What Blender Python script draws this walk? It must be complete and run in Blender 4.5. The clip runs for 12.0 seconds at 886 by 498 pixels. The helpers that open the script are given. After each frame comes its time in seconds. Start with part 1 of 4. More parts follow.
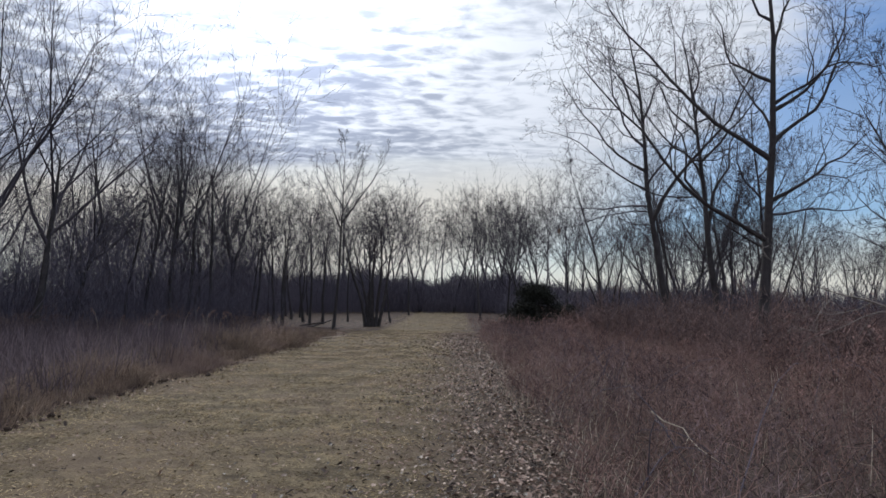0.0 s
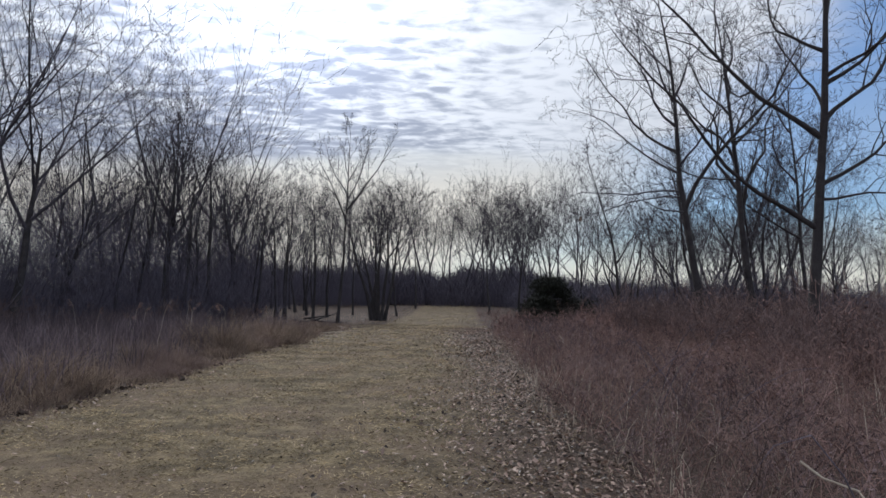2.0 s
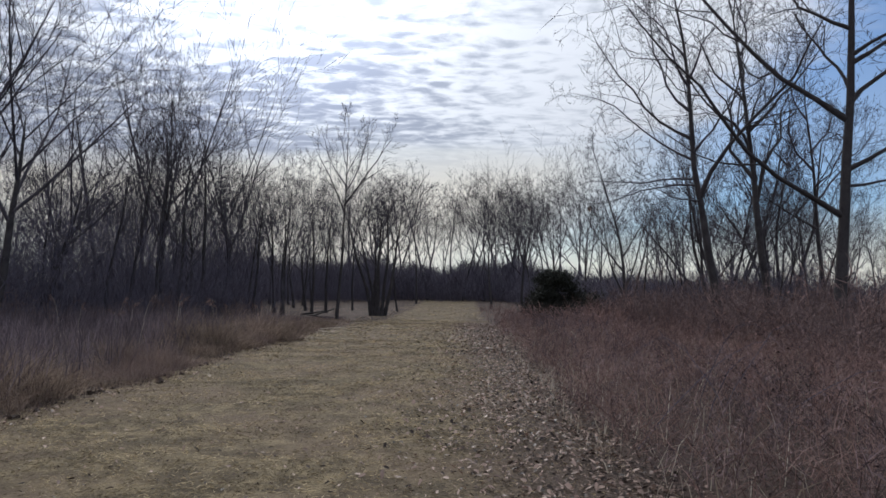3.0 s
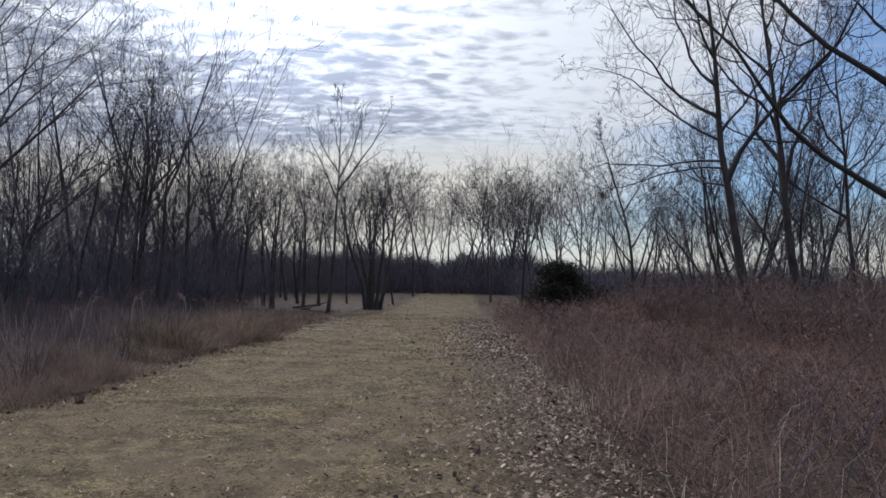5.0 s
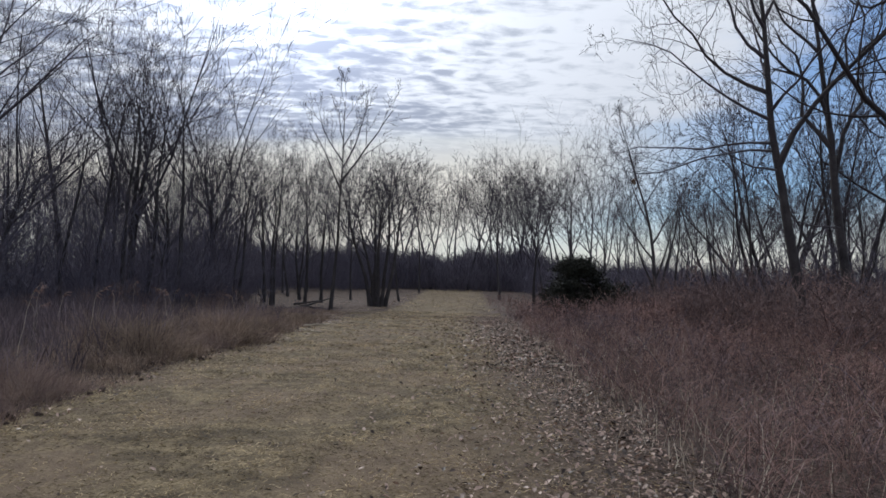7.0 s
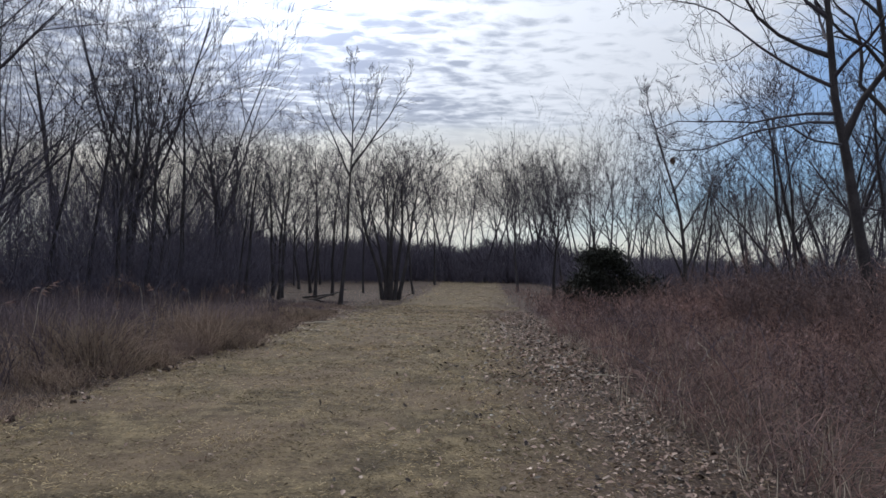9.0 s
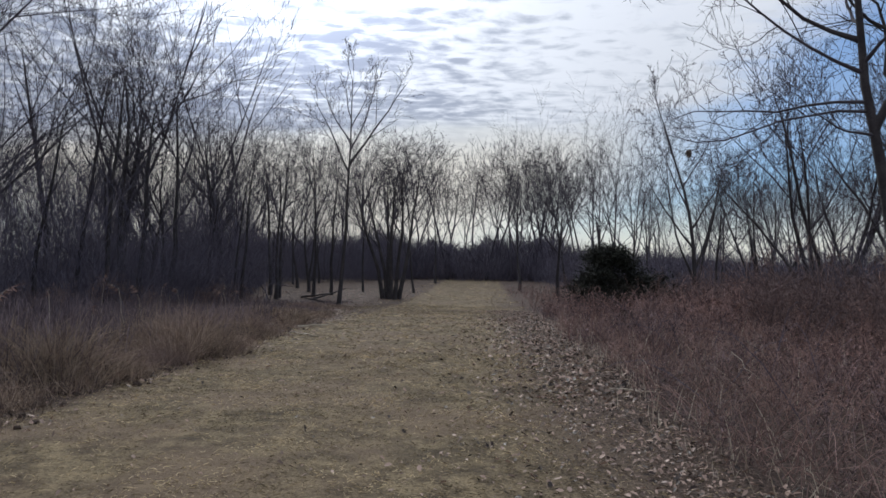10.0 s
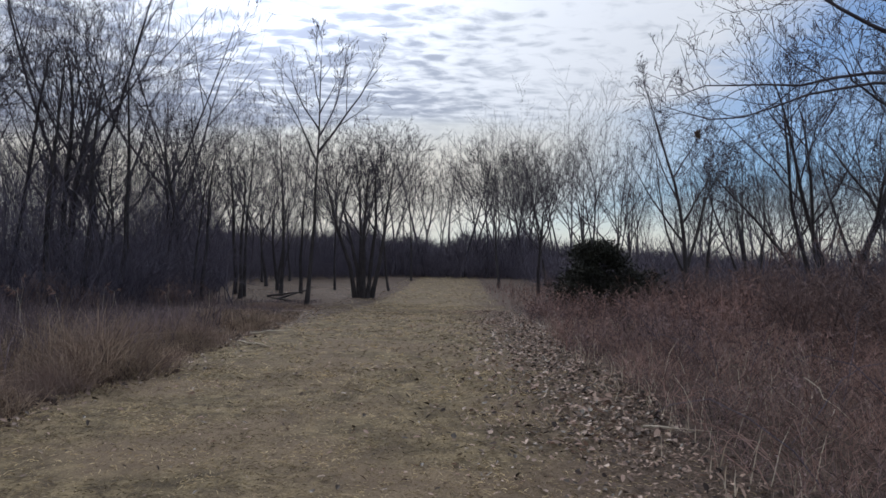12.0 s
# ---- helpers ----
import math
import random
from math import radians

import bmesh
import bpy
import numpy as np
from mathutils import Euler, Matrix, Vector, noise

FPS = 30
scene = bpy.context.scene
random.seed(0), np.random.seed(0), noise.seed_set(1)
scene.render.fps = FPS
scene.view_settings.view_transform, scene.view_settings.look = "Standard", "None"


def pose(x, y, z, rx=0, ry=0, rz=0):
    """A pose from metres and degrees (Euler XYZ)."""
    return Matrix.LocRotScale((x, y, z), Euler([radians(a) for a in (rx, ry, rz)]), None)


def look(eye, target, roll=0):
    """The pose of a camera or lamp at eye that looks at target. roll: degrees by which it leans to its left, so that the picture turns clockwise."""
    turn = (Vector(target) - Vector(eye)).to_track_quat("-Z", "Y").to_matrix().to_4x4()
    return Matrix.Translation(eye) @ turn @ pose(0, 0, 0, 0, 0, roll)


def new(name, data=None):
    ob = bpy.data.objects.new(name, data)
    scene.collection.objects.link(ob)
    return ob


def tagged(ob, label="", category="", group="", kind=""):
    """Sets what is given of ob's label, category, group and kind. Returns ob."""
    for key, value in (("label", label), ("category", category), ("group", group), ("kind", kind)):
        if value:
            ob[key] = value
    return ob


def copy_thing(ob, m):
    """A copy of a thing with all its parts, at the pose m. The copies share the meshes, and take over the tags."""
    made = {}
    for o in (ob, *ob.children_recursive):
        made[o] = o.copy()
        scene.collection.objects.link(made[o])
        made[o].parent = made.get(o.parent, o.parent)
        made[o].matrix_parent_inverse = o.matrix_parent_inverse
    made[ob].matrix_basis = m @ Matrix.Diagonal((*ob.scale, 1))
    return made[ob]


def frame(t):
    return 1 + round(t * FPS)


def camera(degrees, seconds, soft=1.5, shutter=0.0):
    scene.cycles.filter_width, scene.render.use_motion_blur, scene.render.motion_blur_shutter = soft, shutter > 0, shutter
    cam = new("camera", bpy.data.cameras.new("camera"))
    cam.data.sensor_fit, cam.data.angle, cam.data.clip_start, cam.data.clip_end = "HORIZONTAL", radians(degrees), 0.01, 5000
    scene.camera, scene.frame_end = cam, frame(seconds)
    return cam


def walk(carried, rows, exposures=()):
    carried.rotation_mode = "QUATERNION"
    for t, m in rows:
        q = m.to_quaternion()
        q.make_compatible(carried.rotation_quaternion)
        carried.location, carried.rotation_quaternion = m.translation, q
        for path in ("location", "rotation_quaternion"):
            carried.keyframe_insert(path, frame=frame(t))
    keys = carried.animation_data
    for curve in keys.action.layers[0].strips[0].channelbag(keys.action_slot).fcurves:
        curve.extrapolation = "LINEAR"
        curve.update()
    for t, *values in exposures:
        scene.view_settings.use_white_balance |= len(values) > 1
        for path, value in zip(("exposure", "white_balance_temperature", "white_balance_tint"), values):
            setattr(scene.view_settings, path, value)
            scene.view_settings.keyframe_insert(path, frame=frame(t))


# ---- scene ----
cam = camera(64.6, 12.0, soft=1.6)
PATH = [
    (0, (0.115, -0.183, 1.426), (0.074, 1.811, 1.576), 0.8),
    (0.5, (0.022, 0.316, 1.402), (-0.04, 2.309, 1.558), 0.6),
    (1, (-0.041, 0.846, 1.401), (-0.099, 2.839, 1.553), 0.6),
    (1.5, (-0.062, 1.355, 1.415), (-0.123, 3.349, 1.561), 0.7),
    (2, (-0.109, 1.905, 1.404), (-0.168, 3.899, 1.535), 1.1),
    (2.5, (-0.143, 2.449, 1.392), (-0.199, 4.444, 1.519), 1.0),
    (3, (-0.222, 2.986, 1.365), (-0.281, 4.982, 1.482), 0.9),
    (3.2, (-0.249, 3.183, 1.376), (-0.307, 5.179, 1.489), 1.0),
    (4.8, (-0.281, 4.955, 1.395), (-0.332, 6.952, 1.49), 0.9),
    (5, (-0.302, 5.158, 1.397), (-0.354, 7.155, 1.492), 1.1),
    (5.5, (-0.398, 5.699, 1.39), (-0.452, 7.696, 1.485), 1.2),
    (6, (-0.461, 6.219, 1.383), (-0.518, 8.216, 1.475), 1.1),
    (6.5, (-0.533, 6.722, 1.391), (-0.593, 8.719, 1.482), 1.1),
    (6.7, (-0.574, 6.952, 1.374), (-0.634, 8.949, 1.463), 1.3),
    (8.3, (-0.625, 8.577, 1.361), (-0.71, 10.574, 1.43), 1.2),
    (8.5, (-0.606, 8.787, 1.386), (-0.7, 10.783, 1.456), 1.0),
    (9, (-0.653, 9.286, 1.378), (-0.763, 11.282, 1.438), 1.2),
    (9.5, (-0.705, 9.765, 1.396), (-0.82, 11.761, 1.451), 1.1),
    (10, (-0.741, 10.267, 1.428), (-0.853, 12.263, 1.481), 1.1),
    (10.5, (-0.816, 10.798, 1.427), (-0.913, 12.795, 1.478), 1.0),
    (11, (-0.831, 11.348, 1.414), (-0.906, 13.346, 1.459), 1.0),
    (11.5, (-0.84, 11.878, 1.419), (-0.902, 13.876, 1.466), 1.2),
    (12, (-0.855, 12.414, 1.429), (-0.898, 14.413, 1.474), 1.0),
]
walk(cam, [(t, look(eye, goal, roll)) for t, eye, goal, roll in PATH], [(0.0, -0.06, 5960, 10), (12.0, -0.06, 5960, 10)])

# ---- sky, sun ----
SUN_AZ, SUN_EL = radians(-16.5), radians(28.5)   # azimuth to the right of +y, height above the horizon
sun_dir = Vector((math.sin(SUN_AZ) * math.cos(SUN_EL), math.cos(SUN_AZ) * math.cos(SUN_EL), math.sin(SUN_EL)))


def ramp(nt, value, points, mode="LINEAR"):
    n = nt.nodes.new("ShaderNodeValToRGB")
    n.color_ramp.interpolation = mode
    el = n.color_ramp.elements
    while len(el) < len(points):
        el.new(0.5)
    for e, (p, c) in zip(el, points):
        e.position = p
        e.color = (*c, 1) if isinstance(c, tuple) else (c, c, c, 1)
    nt.links.new(value, n.inputs[0])
    return n.outputs[0]


def calc(nt, op, a, b=None, c=None, clamp=False):
    n = nt.nodes.new("ShaderNodeMath")
    n.operation, n.use_clamp = op, clamp
    for i, v in enumerate((a, b, c)):
        if v is None:
            continue
        if isinstance(v, (int, float)):
            n.inputs[i].default_value = v
        else:
            nt.links.new(v, n.inputs[i])
    return n.outputs[0]


def mix(nt, fac, a, b, mode="MIX"):
    n = nt.nodes.new("ShaderNodeMix")
    n.data_type, n.blend_type = "RGBA", mode
    for sock, v in ((n.inputs[0], fac), (n.inputs[6], a), (n.inputs[7], b)):
        if isinstance(v, tuple):
            sock.default_value = (*v, 1)
        elif isinstance(v, (int, float)):
            sock.default_value = v
        else:
            nt.links.new(v, sock)
    return n.outputs[2]


def noise_tex(nt, vec, scale, detail=4, rough=0.55, distort=0.0):
    n = nt.nodes.new("ShaderNodeTexNoise")
    n.inputs["Scale"].default_value, n.inputs["Detail"].default_value = scale, detail
    n.inputs["Roughness"].default_value, n.inputs["Distortion"].default_value = rough, distort
    nt.links.new(vec, n.inputs["Vector"])
    return n.outputs["Fac"]


def smooth(nt, value, lo, hi):
    n = nt.nodes.new("ShaderNodeMapRange")
    n.interpolation_type = "SMOOTHSTEP"
    n.inputs[1].default_value, n.inputs[2].default_value = lo, hi
    nt.links.new(value, n.inputs[0])
    return n.outputs[0]


world = bpy.data.worlds.new("winter_sky")
scene.world = world
world.use_nodes = True
wt = world.node_tree
wt.nodes.clear()
wout = wt.nodes.new("ShaderNodeOutputWorld")
wbg = wt.nodes.new("ShaderNodeBackground")
wt.links.new(wbg.outputs[0], wout.inputs[0])
sky = wt.nodes.new("ShaderNodeTexSky")
sky.sky_type, sky.sun_disc = "NISHITA", False
sky.sun_elevation, sky.sun_rotation = SUN_EL, SUN_AZ
sky.air_density, sky.dust_density, sky.ozone_density = 1.0, 0.6, 2.0
tc = wt.nodes.new("ShaderNodeTexCoord")
sep = wt.nodes.new("ShaderNodeSeparateXYZ")
wt.links.new(tc.outputs["Generated"], sep.inputs[0])
dx, dy, dz = sep.outputs
# the cloud sheet as a flat layer overhead
lift = calc(wt, "ADD", calc(wt, "MAXIMUM", dz, 0.0), 0.12)
px, py = calc(wt, "DIVIDE", dx, lift), calc(wt, "DIVIDE", dy, lift)
deck = calc(wt, "ADD", calc(wt, "MAXIMUM", dz, 0.0), 0.035)


def sheet(kx, ky):
    """Place on the cloud deck, drawn out across the wind."""
    n = wt.nodes.new("ShaderNodeCombineXYZ")
    wt.links.new(calc(wt, "MULTIPLY", calc(wt, "DIVIDE", dx, deck), kx), n.inputs[0])
    wt.links.new(calc(wt, "MULTIPLY", calc(wt, "DIVIDE", dy, deck), ky), n.inputs[1])
    return n.outputs[0]


def warped(vec, scale, amount):
    j = wt.nodes.new("ShaderNodeTexNoise")
    j.inputs["Scale"].default_value, j.inputs["Detail"].default_value = scale, 2
    wt.links.new(vec, j.inputs["Vector"])
    k = wt.nodes.new("ShaderNodeVectorMath")
    k.operation = "MULTIPLY_ADD"
    k.inputs[1].default_value = (amount, amount, 0)
    wt.links.new(j.outputs["Color"], k.inputs[0])
    wt.links.new(vec, k.inputs[2])
    return k.outputs[0]


P = sheet(0.8, 1.0)
W = warped(P, 4.0, 0.15)
vor = wt.nodes.new("ShaderNodeTexVoronoi")
vor.feature = "SMOOTH_F1"
vor.inputs["Scale"].default_value, vor.inputs["Smoothness"].default_value = 12.0, 0.8
wt.links.new(W, vor.inputs["Vector"])
puffs = smooth(wt, vor.outputs["Distance"], 0.15, 0.75)
broad = noise_tex(wt, P, 1.1, 3, 0.5)
rows = noise_tex(wt, warped(sheet(0.55, 1.25), 2.0, 0.25), 5.0, 3, 0.55)
fine = noise_tex(wt, W, 14.0, 5, 0.6, 0.15)
cells = calc(wt, "ADD", calc(wt, "MULTIPLY", rows, 0.6), calc(wt, "MULTIPLY", fine, 0.4))
# gaps between the cloudlets and the rows let the light through
pattern = calc(wt, "ADD", calc(wt, "MULTIPLY", puffs, 0.15), calc(wt, "ADD", calc(wt, "MULTIPLY", rows, 0.32), calc(wt, "ADD", calc(wt, "MULTIPLY", broad, 0.36), calc(wt, "MULTIPLY", fine, 0.56))))
# nearness to the veiled sun
vm = wt.nodes.new("ShaderNodeVectorMath")
vm.operation = "DOT_PRODUCT"
wt.links.new(tc.outputs["Generated"], vm.inputs[0])
vm.inputs[1].default_value = sun_dir
near_sun = calc(wt, "MAXIMUM", vm.outputs["Value"], 0.0)
glow = calc(wt, "ADD", calc(wt, "MULTIPLY", calc(wt, "POWER", near_sun, 60.0), 2.6), calc(wt, "MULTIPLY", calc(wt, "POWER", near_sun, 10.0), 0.12))
# thin parts of the sheet pass the light, thick ones stay grey-blue
veiled = calc(wt, "ADD", pattern, calc(wt, "MULTIPLY", smooth(wt, px, -0.6, 0.9), 0.20))
# a thicker bank lies low in the west
bank = calc(wt, "MULTIPLY", calc(wt, "SUBTRACT", 1.0, smooth(wt, dz, 0.20, 0.36)), calc(wt, "SUBTRACT", 1.0, smooth(wt, px, -0.15, 0.5)))
veiled = calc(wt, "SUBTRACT", veiled, calc(wt, "MULTIPLY", bank, 0.07))
thin = smooth(wt, veiled, 0.56, 0.88)
shade = mix(wt, smooth(wt, px, -0.45, 0.45), (0.375, 0.405, 0.495), (0.58, 0.61, 0.66))
cloud = mix(wt, thin, shade, (0.955, 0.965, 0.995))
lit = wt.nodes.new("ShaderNodeVectorMath")
lit.operation = "SCALE"
wt.links.new(cloud, lit.inputs[0])
body = calc(wt, "ADD", 0.84, calc(wt, "MULTIPLY", smooth(wt, dz, 0.12, 0.46), 0.14))
body = calc(wt, "MULTIPLY", body, calc(wt, "SUBTRACT", 1.0, calc(wt, "MULTIPLY", smooth(wt, px, 0.0, 0.8), 0.14)))
wt.links.new(calc(wt, "ADD", body, glow), lit.inputs["Scale"])
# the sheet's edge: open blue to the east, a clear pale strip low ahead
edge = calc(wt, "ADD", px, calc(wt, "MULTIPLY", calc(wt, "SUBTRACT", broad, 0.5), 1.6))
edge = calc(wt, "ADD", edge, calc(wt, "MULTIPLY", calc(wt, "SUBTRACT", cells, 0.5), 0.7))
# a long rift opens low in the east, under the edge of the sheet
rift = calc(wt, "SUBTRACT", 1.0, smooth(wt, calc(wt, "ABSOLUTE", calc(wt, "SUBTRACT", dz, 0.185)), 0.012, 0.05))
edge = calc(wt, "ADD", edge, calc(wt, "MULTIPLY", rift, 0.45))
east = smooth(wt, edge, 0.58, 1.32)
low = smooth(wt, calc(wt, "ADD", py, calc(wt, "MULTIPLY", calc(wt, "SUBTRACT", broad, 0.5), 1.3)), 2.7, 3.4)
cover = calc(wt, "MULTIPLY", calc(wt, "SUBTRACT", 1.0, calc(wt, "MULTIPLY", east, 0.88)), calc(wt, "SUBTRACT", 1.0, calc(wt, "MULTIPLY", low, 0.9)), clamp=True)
clear = wt.nodes.new("ShaderNodeVectorMath")
clear.operation = "SCALE"
wt.links.new(sky.outputs[0], clear.inputs[0])
clear.inputs["Scale"].default_value = 0.074
deep = mix(wt, 1.0, clear.outputs[0], (0.42, 0.88, 1.30), "MULTIPLY")
haze = calc(wt, "MULTIPLY", calc(wt, "SUBTRACT", 1.0, smooth(wt, dz, 0.12, 0.42)), calc(wt, "ADD", 0.3, calc(wt, "MULTIPLY", smooth(wt, near_sun, 0.74, 0.9), 0.7)))
haze = calc(wt, "MAXIMUM", haze, calc(wt, "MULTIPLY", calc(wt, "SUBTRACT", 1.0, smooth(wt, dz, 0.02, 0.18)), 0.9))
veil = wt.nodes.new("ShaderNodeVectorMath")
veil.operation = "SCALE"
veil.inputs[0].default_value = (1.0, 0.90, 0.74)
wt.links.new(calc(wt, "ADD", 0.80, glow), veil.inputs["Scale"])
open_sky = mix(wt, calc(wt, "MULTIPLY", haze, 0.96), deep, veil.outputs[0])
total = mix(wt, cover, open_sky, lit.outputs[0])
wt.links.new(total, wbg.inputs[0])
wbg.inputs[1].default_value = 1.0

sun_data = bpy.data.lights.new("sun", "SUN")
sun_data.energy, sun_data.angle, sun_data.color = 1.9, radians(12), (1.0, 0.93, 0.82)
sun = new("sun", sun_data)
sun.matrix_world = look(sun_dir * 100, (0, 0, 0))


# ---- materials ----
def material(name, dark, light, scale=6.0, rough=0.85, bump=0.3, fine_scale=60.0, island=0.0, translucent=0.0, patch=None):
    """Two-scale mottled colour with a little relief; island varies piece by piece."""
    m = bpy.data.materials.new(name)
    m.use_nodes = True
    nt = m.node_tree
    bsdf = nt.nodes["Principled BSDF"]
    geo = nt.nodes.new("ShaderNodeNewGeometry")
    pos = geo.outputs["Position"]
    f = calc(nt, "ADD", calc(nt, "MULTIPLY", noise_tex(nt, pos, scale, 3), 0.6), calc(nt, "MULTIPLY", noise_tex(nt, pos, fine_scale, 2), 0.4))
    if island:
        f = calc(nt, "ADD", calc(nt, "MULTIPLY", f, 1 - island), calc(nt, "MULTIPLY", geo.outputs["Random Per Island"], island))
    col = ramp(nt, f, [(0.28, dark), (0.72, light)])
    if patch:
        # clumps that are darker or paler than their neighbours
        spot = smooth(nt, noise_tex(nt, pos, patch[0], 2, 0.5), 0.36, 0.64)
        tone = ramp(nt, spot, [(0.0, 1 - patch[1]), (1.0, 1.0)])
        col = mix(nt, 1.0, col, tone, "MULTIPLY")
        if len(patch) > 2:
            col = mix(nt, calc(nt, "MULTIPLY", smooth(nt, noise_tex(nt, pos, 0.45, 2, 0.5), 0.46, 0.6), 0.6), col, patch[2])
    nt.links.new(col, bsdf.inputs["Base Color"])
    bsdf.inputs["Roughness"].default_value = rough
    bsdf.inputs["Specular IOR Level"].default_value = 0.25
    if bump:
        b = nt.nodes.new("ShaderNodeBump")
        b.inputs["Strength"].default_value, b.inputs["Distance"].default_value = bump, 0.02
        nt.links.new(noise_tex(nt, pos, fine_scale, 3), b.inputs["Height"])
        nt.links.new(b.outputs[0], bsdf.inputs["Normal"])
    if translucent:
        tr = nt.nodes.new("ShaderNodeBsdfTranslucent")
        nt.links.new(col, tr.inputs[0])
        ms = nt.nodes.new("ShaderNodeMixShader")
        ms.inputs[0].default_value = translucent
        nt.links.new(bsdf.outputs[0], ms.inputs[1])
        nt.links.new(tr.outputs[0], ms.inputs[2])
        nt.links.new(ms.outputs[0], nt.nodes["Material Output"].inputs[0])
    return m


BARK = material("bark", (0.022, 0.020, 0.022), (0.08, 0.070, 0.070), 3.0, 0.95, 0.8, 35.0)
# Twig and shrub bark lifted towards blue-violet: lens haze put into the colour.
TWIG = material("hazy_twig_bark", (0.032, 0.029, 0.036), (0.098, 0.086, 0.098), 2.0, 0.9, 0.0, 20.0, 0.3)
SHRUB = material("hazy_shrub_twig", (0.056, 0.050, 0.068), (0.165, 0.146, 0.178), 1.0, 0.9, 0.0, 12.0, 0.4)
STRAW = material("dead_grass", (0.11, 0.073, 0.06), (0.49, 0.376, 0.28), 0.7, 0.75, 0.0, 5.0, 0.6, 0.3, (1.0, 0.45, (0.22, 0.157, 0.145)))
GREYGRASS = material("weathered_grass", (0.11, 0.068, 0.061), (0.41, 0.27, 0.232), 0.5, 0.8, 0.0, 4.0, 0.65, 0.25, (0.9, 0.4))
BRUSH = material("red_brown_stems", (0.066, 0.039, 0.036), (0.50, 0.315, 0.272), 0.6, 0.85, 0.0, 4.0, 0.7, 0.15, (0.8, 0.55, (0.235, 0.162, 0.15)))
FIELD = material("field_weed", (0.08, 0.063, 0.07), (0.27, 0.21, 0.225), 0.5, 0.8, 0.0, 4.0, 0.6, 0.2, (0.8, 0.45))
MAUVE = material("grey_mauve_stems", (0.065, 0.045, 0.048), (0.38, 0.275, 0.272), 0.6, 0.85, 0.0, 4.0, 0.7, 0.15, (1.1, 0.5))
PALE = material("bleached_stem", (0.34, 0.28, 0.21), (0.66, 0.58, 0.46), 4.0, 0.7, 0.0, 25.0, 0.4, 0.15)
MOWN = material("mown_grass", (0.18, 0.136, 0.08), (0.77, 0.612, 0.368), 0.8, 0.75, 0.0, 5.0, 0.6, 0.2, (1.3, 0.6))
LEAF = material("fallen_leaf", (0.028, 0.018, 0.015), (0.43, 0.305, 0.24), 1.2, 0.55, 0.0, 20.0, 0.75, 0.1)
CEDAR = material("cedar_foliage", (0.009, 0.011, 0.008), (0.03, 0.03, 0.02), 3.0, 0.7, 0.0, 20.0, 0.4)
DRYLEAF = material("clinging_dry_leaf", (0.07, 0.04, 0.025), (0.2, 0.12, 0.07), 3.0, 0.7, 0.0, 20.0, 0.6, 0.3)


def ground_material():
    m = bpy.data.materials.new("ground")
    m.use_nodes = True
    nt = m.node_tree
    bsdf = nt.nodes["Principled BSDF"]
    geo = nt.nodes.new("ShaderNodeNewGeometry")
    pos = geo.outputs["Position"]
    s = nt.nodes.new("ShaderNodeSeparateXYZ")
    nt.links.new(pos, s.inputs[0])
    x, y, _ = s.outputs
    big, mid, small = noise_tex(nt, pos, 0.55, 4), noise_tex(nt, pos, 4.5, 4, 0.6), noise_tex(nt, pos, 38.0, 4, 0.65)
    lawn = mix(nt, smooth(nt, calc(nt, "ADD", calc(nt, "MULTIPLY", mid, 0.5), calc(nt, "MULTIPLY", small, 0.5)), 0.36, 0.64),
               (0.066, 0.049, 0.032), (0.29, 0.227, 0.132))
    worn = noise_tex(nt, pos, 1.7, 3, 0.6)
    lawn = mix(nt, calc(nt, "MULTIPLY", smooth(nt, worn, 0.46, 0.66), 0.6), lawn, (0.062, 0.048, 0.032))
    lawn = mix(nt, smooth(nt, big, 0.42, 0.62), lawn, mix(nt, 0.65, lawn, (0.19, 0.138, 0.095)))
    soil = mix(nt, smooth(nt, small, 0.38, 0.62), (0.03, 0.021, 0.018), (0.135, 0.096, 0.078))
    wob = calc(nt, "MULTIPLY", calc(nt, "SUBTRACT", mid, 0.5), 1.2)
    xs = calc(nt, "ADD", x, wob)
    right = calc(nt, "MULTIPLY", smooth(nt, xs, -0.9, 0.9), 0.9)
    field_r, field_l = smooth(nt, xs, 0.9, 1.4), calc(nt, "SUBTRACT", 1.0, smooth(nt, xs, -5.1, -4.55))
    far = smooth(nt, y, 32.0, 75.0)
    field_l = calc(nt, "MULTIPLY", field_l, calc(nt, "SUBTRACT", 1.0, calc(nt, "MULTIPLY", far, 0.08)))
    near = calc(nt, "SUBTRACT", 1.0, calc(nt, "MULTIPLY", far, 0.8))
    col = mix(nt, calc(nt, "MULTIPLY", right, near), lawn, soil)
    col = mix(nt, calc(nt, "MAXIMUM", field_l, field_r), col, soil)
    nt.links.new(col, bsdf.inputs["Base Color"])
    bsdf.inputs["Roughness"].default_value = 0.95
    bsdf.inputs["Specular IOR Level"].default_value = 0.15
    b = nt.nodes.new("ShaderNodeBump")
    b.inputs["Strength"].default_value, b.inputs["Distance"].default_value = 0.8, 0.03
    nt.links.new(calc(nt, "ADD", small, mid), b.inputs["Height"])
    nt.links.new(b.outputs[0], bsdf.inputs["Normal"])
    return m


# ---- the lie of the land ----
def sstep(a, b, v):
    t = np.clip((np.asarray(v, float) - a) / (b - a), 0, 1)
    return t * t * (3 - 2 * t)


def height(x, y):
    """Level at first, a shallow dip about fifty metres ahead."""
    x, y = np.asarray(x, float), np.asarray(y, float)
    return -0.45 * sstep(23, 46, y) + 0.45 * sstep(56, 88, y) + 0.03 * np.sin(x * 0.9 + 1) * np.sin(y * 0.7)


